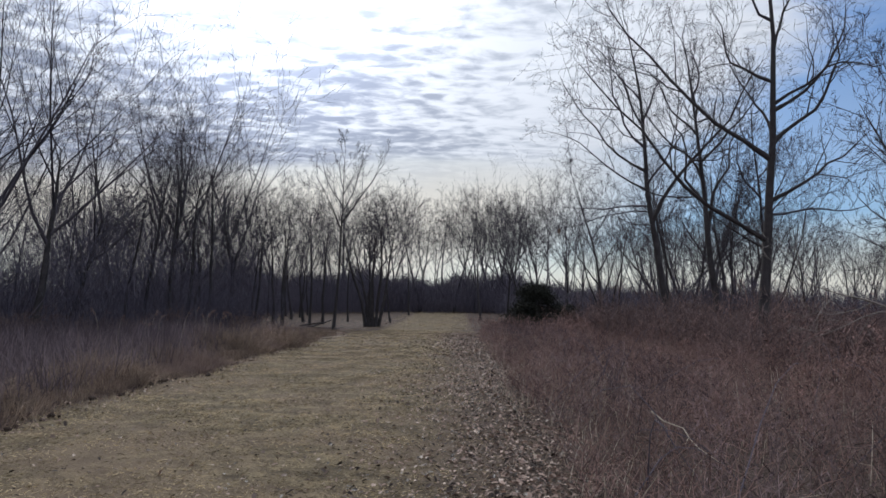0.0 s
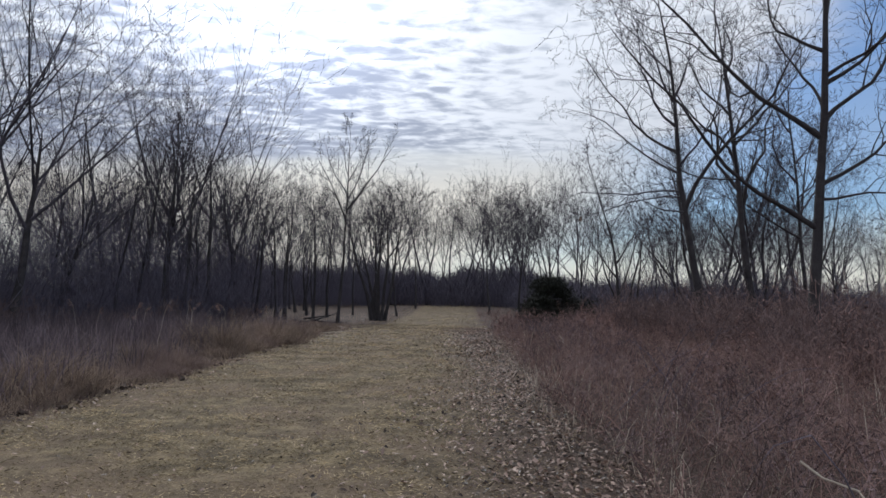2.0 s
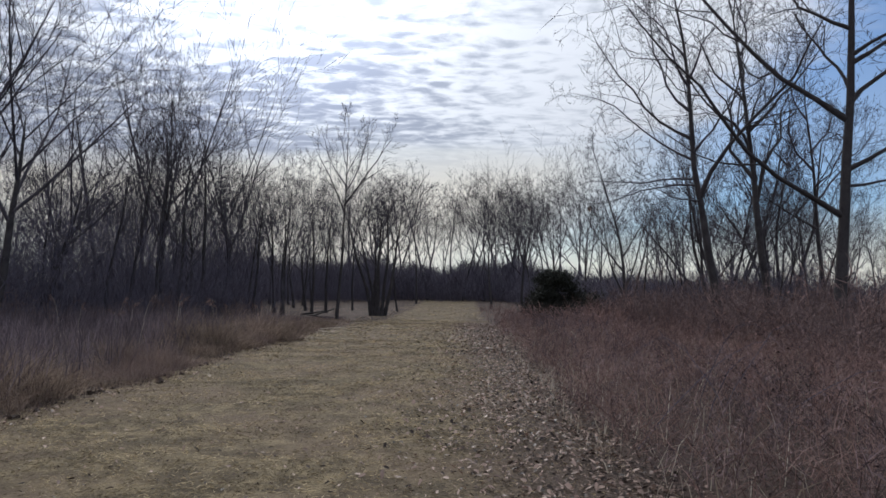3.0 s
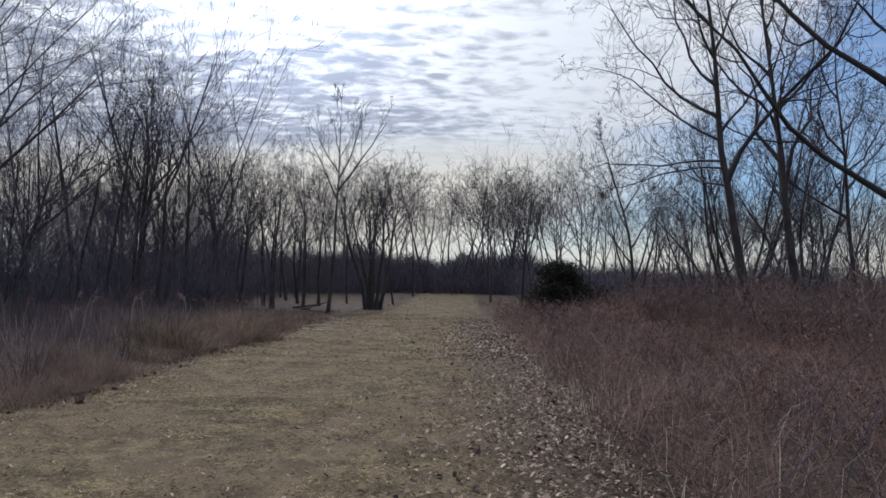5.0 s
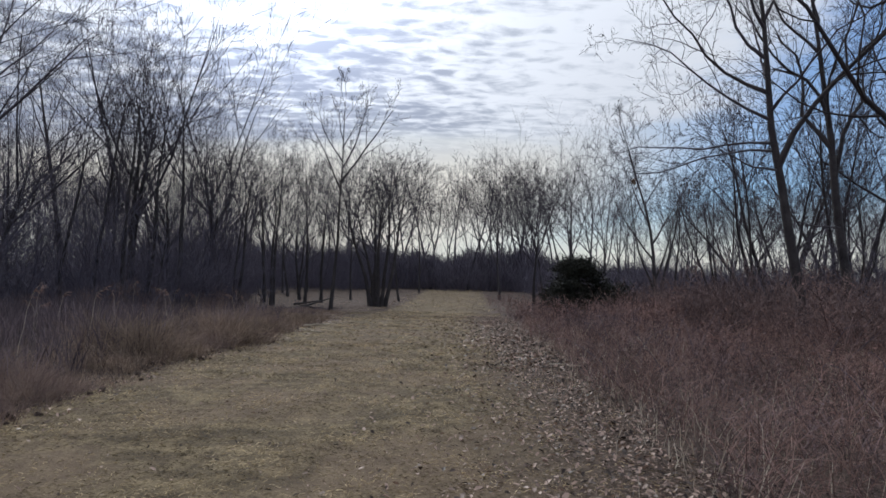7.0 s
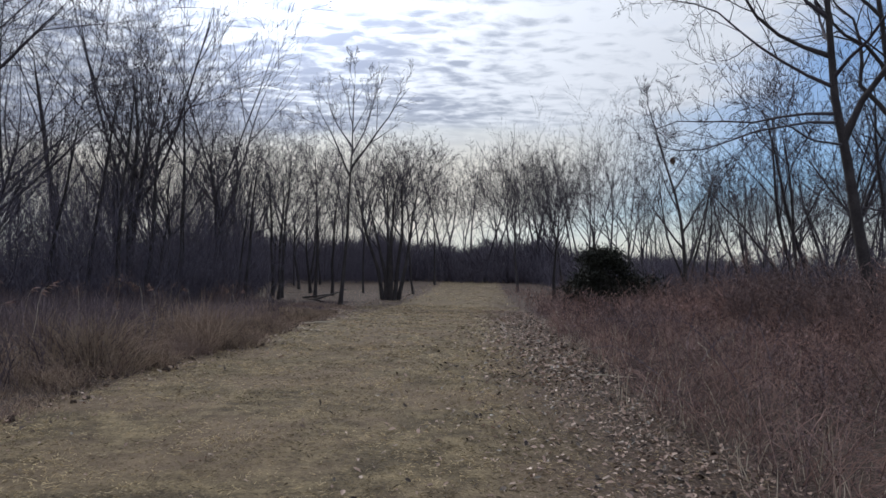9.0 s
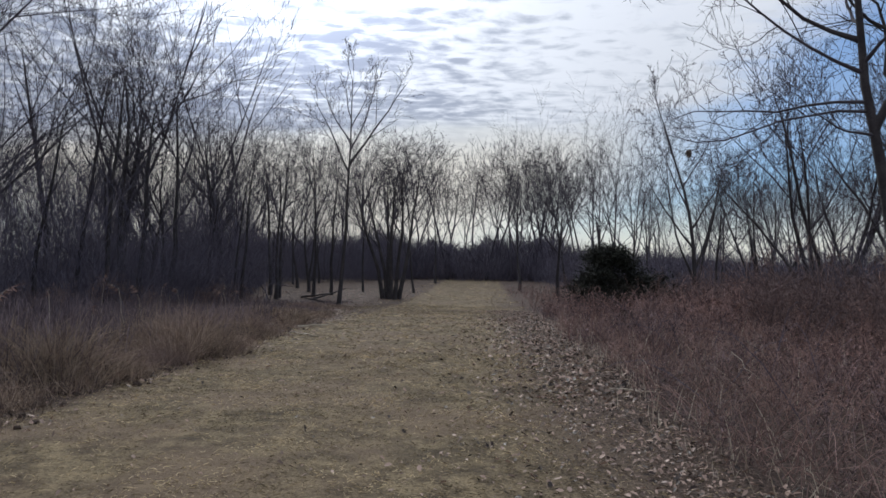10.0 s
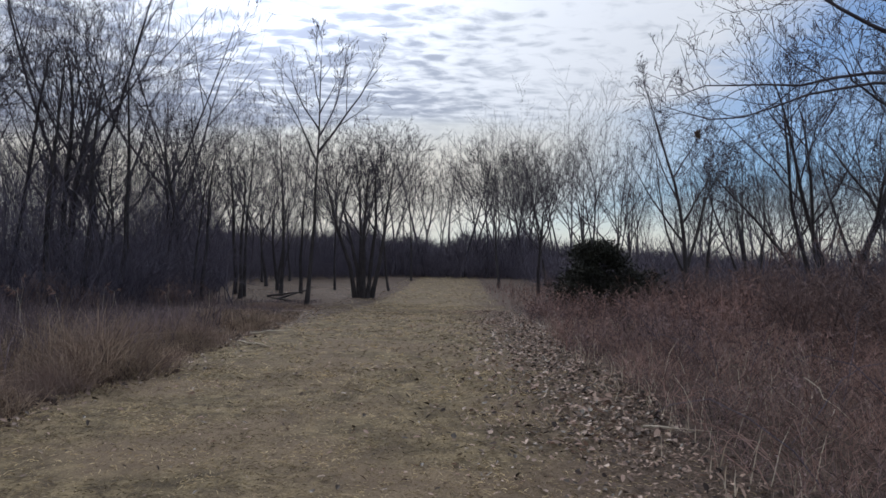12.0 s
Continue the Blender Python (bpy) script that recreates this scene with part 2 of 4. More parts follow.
def link_mesh(name, verts, faces, mat, parent=None, smooth_shade=False):
    """verts (n, 3); faces: list of (m, k) index arrays. Links one mesh object."""
    me = bpy.data.meshes.new(name)
    verts = np.asarray(verts, np.float32)
    me.vertices.add(len(verts))
    me.vertices.foreach_set("co", verts.ravel())
    loops = np.concatenate([np.asarray(f, np.int32).ravel() for f in faces if len(f)])
    counts = np.concatenate([np.full(len(f), np.asarray(f).shape[1], np.int32) for f in faces if len(f)])
    me.loops.add(len(loops))
    me.loops.foreach_set("vertex_index", loops)
    me.polygons.add(len(counts))
    starts = np.zeros(len(counts), np.int32)
    starts[1:] = np.cumsum(counts)[:-1]
    me.polygons.foreach_set("loop_start", starts)
    me.polygons.foreach_set("loop_total", counts)
    if smooth_shade:
        me.polygons.foreach_set("use_smooth", np.ones(len(counts), bool))
    me.update(calc_edges=True)
    me.materials.append(mat)
    ob = new(name, me)
    if parent:
        ob.parent = parent
    return ob


# ---- ribbons: grass blades and weed stems ----
def ribbons(base, way, length, width, droop, rng):
    """Vectorised bent blades, three triangles each. base, way (n, 3); the rest (n,)."""
    n = len(base)
    way = way / np.linalg.norm(way, axis=1)[:, None]
    side = np.cross(way, rng.normal(0, 1, (n, 3)))
    side /= np.linalg.norm(side, axis=1)[:, None] + 1e-9
    flat = np.stack([way[:, 0] + rng.normal(0, 0.2, n), way[:, 1] + rng.normal(0, 0.2, n), np.zeros(n)], 1)
    mid = base + way * (length * 0.55)[:, None]
    tip = base + way * length[:, None] + flat * (droop * length)[:, None] - np.array((0, 0, 1.0)) * (droop * length * 0.45)[:, None]
    w = side * (width * 0.5)[:, None]
    v = np.stack([base - w, base + w, mid - w * 0.8, mid + w * 0.8, tip], 1).reshape(-1, 3)
    b = np.arange(n)[:, None] * 5
    return v, b


class Tubes:
    """Collects tapered round stems into one vertex and face list."""

    def __init__(self):
        self.v, self.q, self.t, self.n = [], [], [], 0

    def add(self, pts, radii, sides):
        pts, radii = np.asarray(pts, float), np.asarray(radii, float)
        k = len(pts)
        tan = np.gradient(pts, axis=0)
        tan /= np.linalg.norm(tan, axis=1)[:, None] + 1e-9
        ref = np.array((0.31, 0.93, 0.2)) if abs(tan[0][2]) > 0.5 else np.array((0.1, 0.05, 1.0))
        u = np.cross(tan, ref)
        u /= np.linalg.norm(u, axis=1)[:, None] + 1e-9
        w = np.cross(tan, u)
        a = np.arange(sides) * 2 * math.pi / sides
        ring = pts[:-1, None] + radii[:-1, None, None] * (np.cos(a)[None, :, None] * u[:-1, None] + np.sin(a)[None, :, None] * w[:-1, None])
        self.v.append(ring.reshape(-1, 3))
        self.v.append(pts[-1:])
        i = np.arange(sides)
        j = (i + 1) % sides
        for s in range(k - 2):
            b = self.n + s * sides
            self.q.append(np.stack([b + i, b + j, b + sides + j, b + sides + i], 1))
        b = self.n + (k - 2) * sides
        self.t.append(np.stack([b + i, b + j, np.full(sides, b + sides)], 1))
        self.n += (k - 1) * sides + 1

    def arrays(self):
        return np.concatenate(self.v), [np.concatenate(self.q) if self.q else np.zeros((0, 4), int), np.concatenate(self.t)]


def unit(v):
    return v / (np.linalg.norm(v) + 1e-9)


def grow(rng, base, way, length, radius, level, spec, out):
    """One stem and, from it, its side branches. out[level] collects (points, radii)."""
    last = len(spec["n"])
    if level == last:
        out[5].append((base, way, length, radius))
        return
    segs = (8, 6, 4, 3, 3)[min(level, 4)]
    pts, d = [np.array(base, float)], unit(np.array(way, float))
    for i in range(segs):
        d = unit(d + rng.normal(0, spec["wob"][level], 3) + np.array((0, 0, spec["up"][level])))
        pts.append(pts[-1] + d * length / segs)
    f = np.linspace(0, 1, segs + 1)
    radii = radius * (1 - 0.84 * f)
    if level == 0:
        radii[0] *= 1.3
    out[level].append((np.array(pts), radii))
    n = spec["n"][level]
    turn = rng.uniform(0, 6.28)
    for c in range(n):
        s = spec["from"][level]
        t = s + (1 - s) * (c + rng.uniform(0.1, 0.9)) / n
        t = min(t, 0.98)
        k = t * segs
        i = min(int(k), segs - 1)
        p = pts[i] + (pts[i + 1] - pts[i]) * (k - i)
        pd = unit(pts[i + 1] - pts[i])
        turn += 2.4 + rng.normal(0, 0.5)
        side = unit(np.cross(pd, (math.cos(turn), math.sin(turn), 0.3)))
        ang = radians(spec["ang"][level] * rng.uniform(0.7, 1.3))
        nd = pd * math.cos(ang) + side * math.sin(ang)
        ln = length * spec["len"][level] * rng.uniform(0.65, 1.2) * (1.15 - spec.get("even", 0.65) * (t - s) / (1 - s))
        r = max(np.interp(t, f, radii) * spec["thin"], spec["twig"])
        grow(rng, p, nd, ln, r, level + 1, spec, out)


SIDES = (8, 5, 4, 3, 3, 3)


def to_tubes(curves, lo, hi, sides=SIDES):
    """Round stems of the levels lo to hi, with the thin twigs as bent slivers when hi is past the last level."""
    tubes = Tubes()
    for level in range(lo, min(hi, 5)):
        for pts, radii in curves[level]:
            tubes.add(pts, radii, sides[level])
    if hi < 6 or not curves[5]:
        return tubes.arrays()
    v, (q, t) = tubes.arrays() if tubes.n else (np.zeros((0, 3)), [np.zeros((0, 4), int), np.zeros((0, 3), int)])
    r = np.random.default_rng(len(curves[5]))
    tv, b = ribbons(np.array([c[0] for c in curves[5]]), np.array([c[1] for c in curves[5]]), np.array([c[2] for c in curves[5]]),
                    2.2 * np.array([c[3] for c in curves[5]]), r.uniform(-0.14, 0.12, len(curves[5])), r)
    b = b + len(v)
    return np.concatenate([v, tv]), [np.concatenate([q, b + np.array([[0, 1, 3, 2]])]), np.concatenate([t, b + np.array([[2, 3, 4]])])]


WOOD = dict(n=(9, 4, 4, 4), ang=(46, 40, 38, 32), len=(0.42, 0.52, 0.52, 0.7), wob=(0.08, 0.11, 0.14, 0.14), up=(0.05, 0.10, 0.05, 0.02), thin=0.64, twig=0.009)
WOOD["from"] = (0.22, 0.2, 0.15, 0.1)
VASE = dict(n=(9, 4, 4, 6), ang=(38, 32, 32, 32), len=(0.52, 0.52, 0.52, 0.8), wob=(0.07, 0.07, 0.09, 0.1), up=(0.05, 0.12, 0.06, 0.02), thin=0.5, twig=0.009)
VASE["from"] = (0.18, 0.25, 0.15, 0.1)
HERO = dict(n=(9, 8, 4, 3, 2), ang=(45, 44, 42, 38, 28), len=(0.42, 0.46, 0.54, 0.62, 0.9), wob=(0.05, 0.22, 0.24, 0.22, 0.2), up=(0.05, 0.06, 0.10, 0.08, 0.05), thin=0.52, twig=0.0058)
HERO["from"] = (0.35, 0.25, 0.2, 0.15, 0.15)
STEEP = dict(n=(8, 5, 4, 5), ang=(30, 30, 33, 34), len=(0.46, 0.5, 0.52, 0.75), wob=(0.05, 0.07, 0.1, 0.12), up=(0.03, 0.10, 0.06, 0.03), thin=0.55, twig=0.009)
STEEP["from"] = (0.36, 0.25, 0.2, 0.1)
OPEN = dict(STEEP, n=(7, 4, 4, 5), ang=(34, 34, 34, 34), len=(0.5, 0.55, 0.55, 0.75), wob=(0.08, 0.1, 0.13, 0.15), up=(0.03, 0.07, 0.05, 0.03), twig=0.0085)
OPEN["from"] = (0.42, 0.25, 0.2, 0.1)
FAN = dict(n=(9, 4, 4, 4), ang=(38, 30, 28, 26), len=(0.98, 0.52, 0.52, 0.75), wob=(0.06, 0.06, 0.07, 0.09), up=(0.04, 0.11, 0.06, 0.03), thin=0.72, twig=0.0085, even=0.3)
FAN["from"] = (0.45, 0.25, 0.2, 0.1)


def tree(name, seed, tall, girth, spec, lean=(0, 0), label="", category="tree", group="", stems=1, leaves=0, spread=0.22, apart=0.22):
    """A bare tree: an empty at the foot, its trunk (or trunks) and its crown of limbs and twigs."""
    rng = np.random.default_rng(seed)
    curves = [[] for _ in range(6)]
    for s in range(stems):
        a = s * 6.28 / max(stems, 1) + rng.uniform(0, 1)
        if stems == 1:
            spread = 0.0
        foot = (apart * math.cos(a) * (stems > 1), apart * math.sin(a) * (stems > 1), -0.15)
        grow(rng, foot, (lean[0] + spread * math.cos(a), lean[1] + spread * math.sin(a), 1), tall * (1 if s == 0 else rng.uniform(0.75, 1)), girth, 0, spec, curves)
    root = tagged(new(name), label, category, group)
    if stems == 1:
        link_mesh("trunk", *to_tubes(curves, 0, 1), BARK, root, True)
    else:
        for c in curves[0]:
            tubes = Tubes()
            tubes.add(*c, 7)
            link_mesh("trunk", *tubes.arrays(), BARK, root, True)
    link_mesh("crown", *to_tubes(curves, 1, 6), TWIG, root)
    if leaves:
        pick = rng.integers(0, len(curves[5]), leaves)
        p = np.array([curves[5][i][0] for i in pick]) + rng.normal(0, 0.12, (leaves, 3))
        v, b = ribbons(p, rng.normal(0, 1, (leaves, 3)), rng.uniform(0.04, 0.09, leaves), np.full(leaves, 0.045), np.zeros(leaves), rng)
        link_mesh("dry_leaves", v, [b + np.array([[0, 1, 3, 2]]), b + np.array([[2, 3, 4]])], DRYLEAF, root)["label"] = "clinging rust-brown dry leaves"
    return root


def put(root, x, y, turn=0.0, size=1.0, tilt=(0, 0)):
    root.location = (x, y, float(height(x, y)))
    root.rotation_euler = (tilt[0], tilt[1], turn)
    root.scale = (size, size, size)
    return root


# ---- ground ----
def axis(near, far, fine_step):
    a = np.arange(near[0], near[1] + 1e-6, fine_step)
    out = np.geomspace(1, far, 22)
    return np.concatenate([near[0] - out[::-1], a, near[1] + out])


def build_ground():
    xs, ys = axis((-40, 40), 2500, 0.5), axis((-10, 100), 2500, 0.5)
    gx, gy = np.meshgrid(xs, ys)
    gz = height(gx, gy) + 0.012 * np.sin(gx * 5.1 + gy * 1.3) * np.sin(gy * 4.3)
    v = np.stack([gx, gy, gz], -1).reshape(-1, 3)
    i = np.arange(len(ys) - 1)[:, None] * len(xs) + np.arange(len(xs) - 1)[None]
    i = i.ravel()
    q = np.stack([i, i + 1, i + len(xs) + 1, i + len(xs)], 1)
    ob = link_mesh("ground", v, [q], ground_material(), None, True)
    tagged(ob, "mown straw-coloured trail between brown winter field soil", "ground", kind="structure")


build_ground()


def ribbon_mesh(name, parts, mat):
    verts, quads, tris, off = [], [], [], 0
    for v, b in parts:
        verts.append(v)
        quads.append(b + off + np.array([[0, 1, 3, 2]]))
        tris.append(b + off + np.array([[2, 3, 4]]))
        off += len(v)
    return link_mesh(name, np.concatenate(verts), [np.concatenate(quads), np.concatenate(tris)], mat)


def scatter(rng, n, x0, x1, y0, y1, power=1.0):
    """Random ground points, denser towards y0 when power is above 1."""
    x, y = rng.uniform(x0, x1, n), y0 + (y1 - y0) * rng.uniform(0, 1, n) ** power
    return x, y


def left_edge(y):
    return -4.85 - 0.15 * np.sin(y * 0.8) - 0.1 * np.sin(y * 2.3) - 1.9 * sstep(24, 44, y) + 0.9 * sstep(44, 54, y)


def right_edge(y):
    return 1.05 + 0.12 * np.sin(y * 0.9 + 1) + 0.09 * np.sin(y * 2.7) + 0.2 * sstep(20, 50, y)


def at_ground(x, y, dz=0.0):
    return np.stack([x, y, height(x, y) + dz], 1)


def build_mown_grass():
    rng = np.random.default_rng(11)
    parts = []
    for n, y0, y1, w, ln in ((300000, 2.0, 22, 0.0055, 0.032), (42000, 20, 45, 0.012, 0.07), (9000, 44, 92, 0.025, 0.1)):
        x, y = scatter(rng, n, -9.5, 2.6, y0, y1)
        keep = (x > left_edge(y) - 0.2) & (x < right_edge(y) + 0.1)
        # patchy thatch, thinner where the leaves lie
        patch = np.sin(x * 2.1 + np.sin(y * 1.3) * 1.5) * np.sin(y * 2.6 + np.sin(x * 1.7) * 2)
        keep &= rng.uniform(0, 1, n) < (0.56 + 0.44 * patch) * (1 - 0.65 * sstep(-0.8, 0.8, x) * (y < 42))
        x, y = x[keep], y[keep]
        m = len(x)
        a = rng.uniform(0, 6.28, m)
        up = rng.uniform(0.03, 0.5, m)
        way = np.stack([np.cos(a), np.sin(a), up], 1)
        parts.append(ribbons(at_ground(x, y, 0.004), way, ln * rng.uniform(0.5, 1.5, m), np.full(m, w), rng.uniform(0, 0.4, m), rng))
    tagged(ribbon_mesh("mown_grass", parts, MOWN), "short mown straw-coloured winter grass on the trail", "grass", kind="stuff")


def build_leaf_litter():
    rng = np.random.default_rng(12)
    n = 42000
    y = 3 + 37 * rng.uniform(0, 1, n) ** 1.4
    x = right_edge(y) - 0.05 - np.abs(rng.normal(0, 0.95, n)) + rng.uniform(0, 0.5, n)
    stray = rng.uniform(0, 1, n) < 0.12
    x[stray] = rng.uniform(-4.8, 1.0, stray.sum())
    verge = rng.uniform(0, 1, n) < 0.06
    x[verge] = left_edge(y[verge]) + rng.normal(0.15, 0.25, verge.sum())
    # a browner carpet under the trees past the tall grass
    under = rng.uniform(0, 1, n) < 0.2
    y[under] = rng.uniform(27, 66, under.sum())
    x[under] = left_edge(y[under]) + 0.5 - 9 * rng.uniform(0, 1, under.sum()) ** 1.3
    size = 0.008 + 0.026 * rng.uniform(0, 1, n) ** 1.6 * (1 + 0.4 * (y > 18) - 0.2 * stray)
    a = rng.uniform(0, 6.28, n)
    tilt = rng.normal(0, 0.35, (n, 2))
    outline = np.array([(-1, 0), (-0.35, 0.5), (0.45, 0.42), (1, 0), (0.45, -0.42), (-0.35, -0.5)])
    ca, sa = np.cos(a), np.sin(a)
    lx = outline[None, :, 0] * size[:, None]
    ly = outline[None, :, 1] * size[:, None] * rng.uniform(0.6, 1.2, n)[:, None]
    curl = rng.uniform(0.2, 1.0, n)[:, None] * (outline[None, :, 1] ** 2) * size[:, None] * 1.6
    vx, vy = lx * ca[:, None] - ly * sa[:, None] + x[:, None], lx * sa[:, None] + ly * ca[:, None] + y[:, None]
    vz = height(x, y)[:, None] + 0.012 + rng.uniform(0, 0.02, n)[:, None] + curl + lx * tilt[:, :1] + ly * tilt[:, 1:]
    v = np.stack([vx, vy, vz], -1).reshape(-1, 3)
    b = np.arange(n)[:, None] * 6
    q = np.concatenate([b + np.array([[0, 1, 2, 3]]), b + np.array([[0, 3, 4, 5]])])
    tagged(link_mesh("leaf_litter", v, [q], LEAF), "curled brown and grey fallen leaves along the trail edge", "leaves", kind="stuff")


def build_left_grass():
    rng = np.random.default_rng(13)
    parts, grey = [], []
    # bunches of tan grass along the trail
    for n, y0, y1, w, reach, per in ((640, -3, 26, 0.007, 1.7, 66), (330, 25, 42, 0.012, 2.4, 50)):
        cy = rng.uniform(y0, y1, n)
        cx = left_edge(cy) - 0.1 - reach * rng.uniform(0, 1, n) ** 1.6
        tall = rng.uniform(0.32, 1.0, n) * (0.55 + 0.45 * np.clip((left_edge(cy) - cx) / 0.8, 0, 1))
        tall *= (1 - 0.72 * sstep(25, 31, cy)) * (0.55 + 0.45 * sstep(9, 15, cy))
        tall *= np.clip(0.72 + 0.34 * np.sin(cy * 0.6 + 2) + 0.42 * np.sin(cy * 1.9 + cx * 1.3), 0.18, 1.5)
        idx = np.repeat(np.arange(n), per)
        m = len(idx)
        x, y = cx[idx] + rng.normal(0, 0.15, m), cy[idx] + rng.normal(0, 0.15, m)
        lean = rng.normal(0, 0.52, (m, 2))
        way = np.stack([lean[:, 0] + (x - cx[idx]) * 0.9, lean[:, 1] + (y - cy[idx]) * 0.9, np.ones(m)], 1)
        parts.append(ribbons(at_ground(x, y), way, tall[idx] * rng.uniform(0.6, 1.15, m), np.full(m, w), rng.uniform(0, 0.65, m), rng))
    # greyer weeds towards the wood
    n = 92000
    x, y = scatter(rng, n, -24, -5.2, -3, 46)
    keep = (x < left_edge(y) - 0.15 - 0.55 * sstep(9, 16, y)) & (rng.uniform(0, 1, n) < 0.55 + 0.45 * np.sin(x * 1.1 + 1) * np.sin(y * 0.8))
    x, y = x[keep], y[keep]
    m = len(x)
    way = np.concatenate([rng.normal(0, 0.3, (m, 2)), np.ones((m, 1))], 1)
    grey.append(ribbons(at_ground(x, y), way, rng.uniform(0.3, 0.95, m) * (1 - 0.75 * sstep(26, 31, y) * sstep(-14.5, -11, x)), np.full(m, 0.012), rng.uniform(0, 0.4, m), rng))
    tagged(ribbon_mesh("tall_dry_grass", parts, STRAW), "tall tan dead grass in bunches beside the trail", "grass", kind="stuff")
    tagged(ribbon_mesh("field_weeds", grey, FIELD), "grey-brown dead field weeds before the wood", "weeds", kind="stuff")


def weed_patch(rng, n, x0, x1, y0, y1, tall, per, w, bits=6):
    """Branched weed stalks: an upright stem with thin side shoots."""
    x, y = scatter(rng, n, x0, x1, y0, y1)
    gap = np.sin(x * 2.3 + 1.7 * np.sin(y * 1.1)) * np.sin(y * 1.9 + 1.3 * np.sin(x * 1.4))
    keep = (x > right_edge(y) + 0.05) & (rng.uniform(0, 1, n) < 0.66 + 0.6 * gap)
    x, y = x[keep], y[keep]
    m = len(x)
    h = rng.uniform(0.6, 1.1, m) * tall * (0.5 + 0.5 * np.clip((x - right_edge(y)) / 0.9, 0, 1)) * (0.85 + 0.38 * np.sin(x * 1.3 + 0.5) * np.sin(y * 0.9 + 1) + 0.28 * np.sin(x * 3.1 + y * 2.2))
    lean = rng.normal(0, 0.26, (m, 2))
    way = np.concatenate([lean, np.ones((m, 1))], 1)
    foot = at_ground(x, y)
    out = [ribbons(foot, way, h, np.full(m, w * 1.1), rng.uniform(0, 0.1, m), rng)]
    idx = np.repeat(np.arange(m), per)
    k = len(idx)
    f = rng.uniform(0.2, 0.95, k)
    u = way / np.linalg.norm(way, axis=1)[:, None]
    b = foot[idx] + u[idx] * (h[idx] * f)[:, None]
    a = rng.uniform(0, 6.28, k)
    sway = np.stack([np.cos(a), np.sin(a), rng.uniform(0.3, 1.8, k)], 1)
    out.append(ribbons(b, sway, h[idx] * rng.uniform(0.12, 0.36, k), np.full(k, w * 0.85), rng.uniform(0, 0.3, k), rng))
    # shrivelled leaves and seed heads on the shoots
    idx = rng.integers(0, m, m * bits)
    k = len(idx)
    p = foot[idx] + u[idx] * (h[idx] * rng.uniform(0.1, 1.0, k))[:, None] + rng.normal(0, 0.09, (k, 3)) * np.array((1, 1, 0.5))
    p[:, 2] = np.maximum(p[:, 2], foot[idx][:, 2] + 0.02)
    out.append(ribbons(p, rng.normal(0, 1, (k, 3)), rng.uniform(2.5, 8.0, k) * w, rng.uniform(1.2, 3.2, k) * w, rng.uniform(0, 0.5, k), rng))
    return out


def build_right_brush():
    rng = np.random.default_rng(14)
    parts = weed_patch(rng, 4000, 2.9, 8.5, 0, 24, 0.74, 12, 0.006, 11)
    grey = weed_patch(rng, 2300, 1.0, 3.9, 0, 26, 0.66, 12, 0.0055, 8) + weed_patch(rng, 1300, 1.2, 7.0, 22, 40, 0.7, 9, 0.012, 4)
    tagged(ribbon_mesh("grey_weeds", grey, MAUVE), "grey-mauve dead weed stalks along the trail edge", "weeds", kind="stuff")
    parts += weed_patch(rng, 3300, 6.0, 24, 6, 30, 1.5, 9, 0.012)
    parts += weed_patch(rng, 1500, 4.5, 12, 27, 38, 1.15, 9, 0.014)
    parts += weed_patch(rng, 700, 1.6, 6.0, 28, 40, 0.85, 9, 0.014)
    parts += weed_patch(rng, 5200, 1.0, 24, 23, 66, 0.85, 7, 0.014, 3)
    tagged(ribbon_mesh("weed_thicket", parts, BRUSH), "dense reddish-brown dead weed stalks beside the trail", "weeds", kind="stuff")
    n = 1800
    x, y = scatter(rng, n, 0.95, 7.5, -2, 30)
    x = np.where(rng.uniform(0, 1, n) < 0.4, right_edge(y) + rng.normal(0.1, 0.25, n), x)
    way = np.concatenate([rng.normal(0, 0.3, (n, 2)), np.ones((n, 1))], 1)
    h = rng.uniform(0.2, 0.72, n) * np.clip(0.5 + (x - right_edge(y)), 0.35, 1)
    pale = [ribbons(at_ground(x, y), way, h, rng.uniform(0.004, 0.010, n), rng.uniform(0, 0.6, n), rng)]
    tagged(ribbon_mesh("bleached_stalks", pale, PALE), "pale bleached grass stalks standing among the weeds", "weeds", kind="stuff")


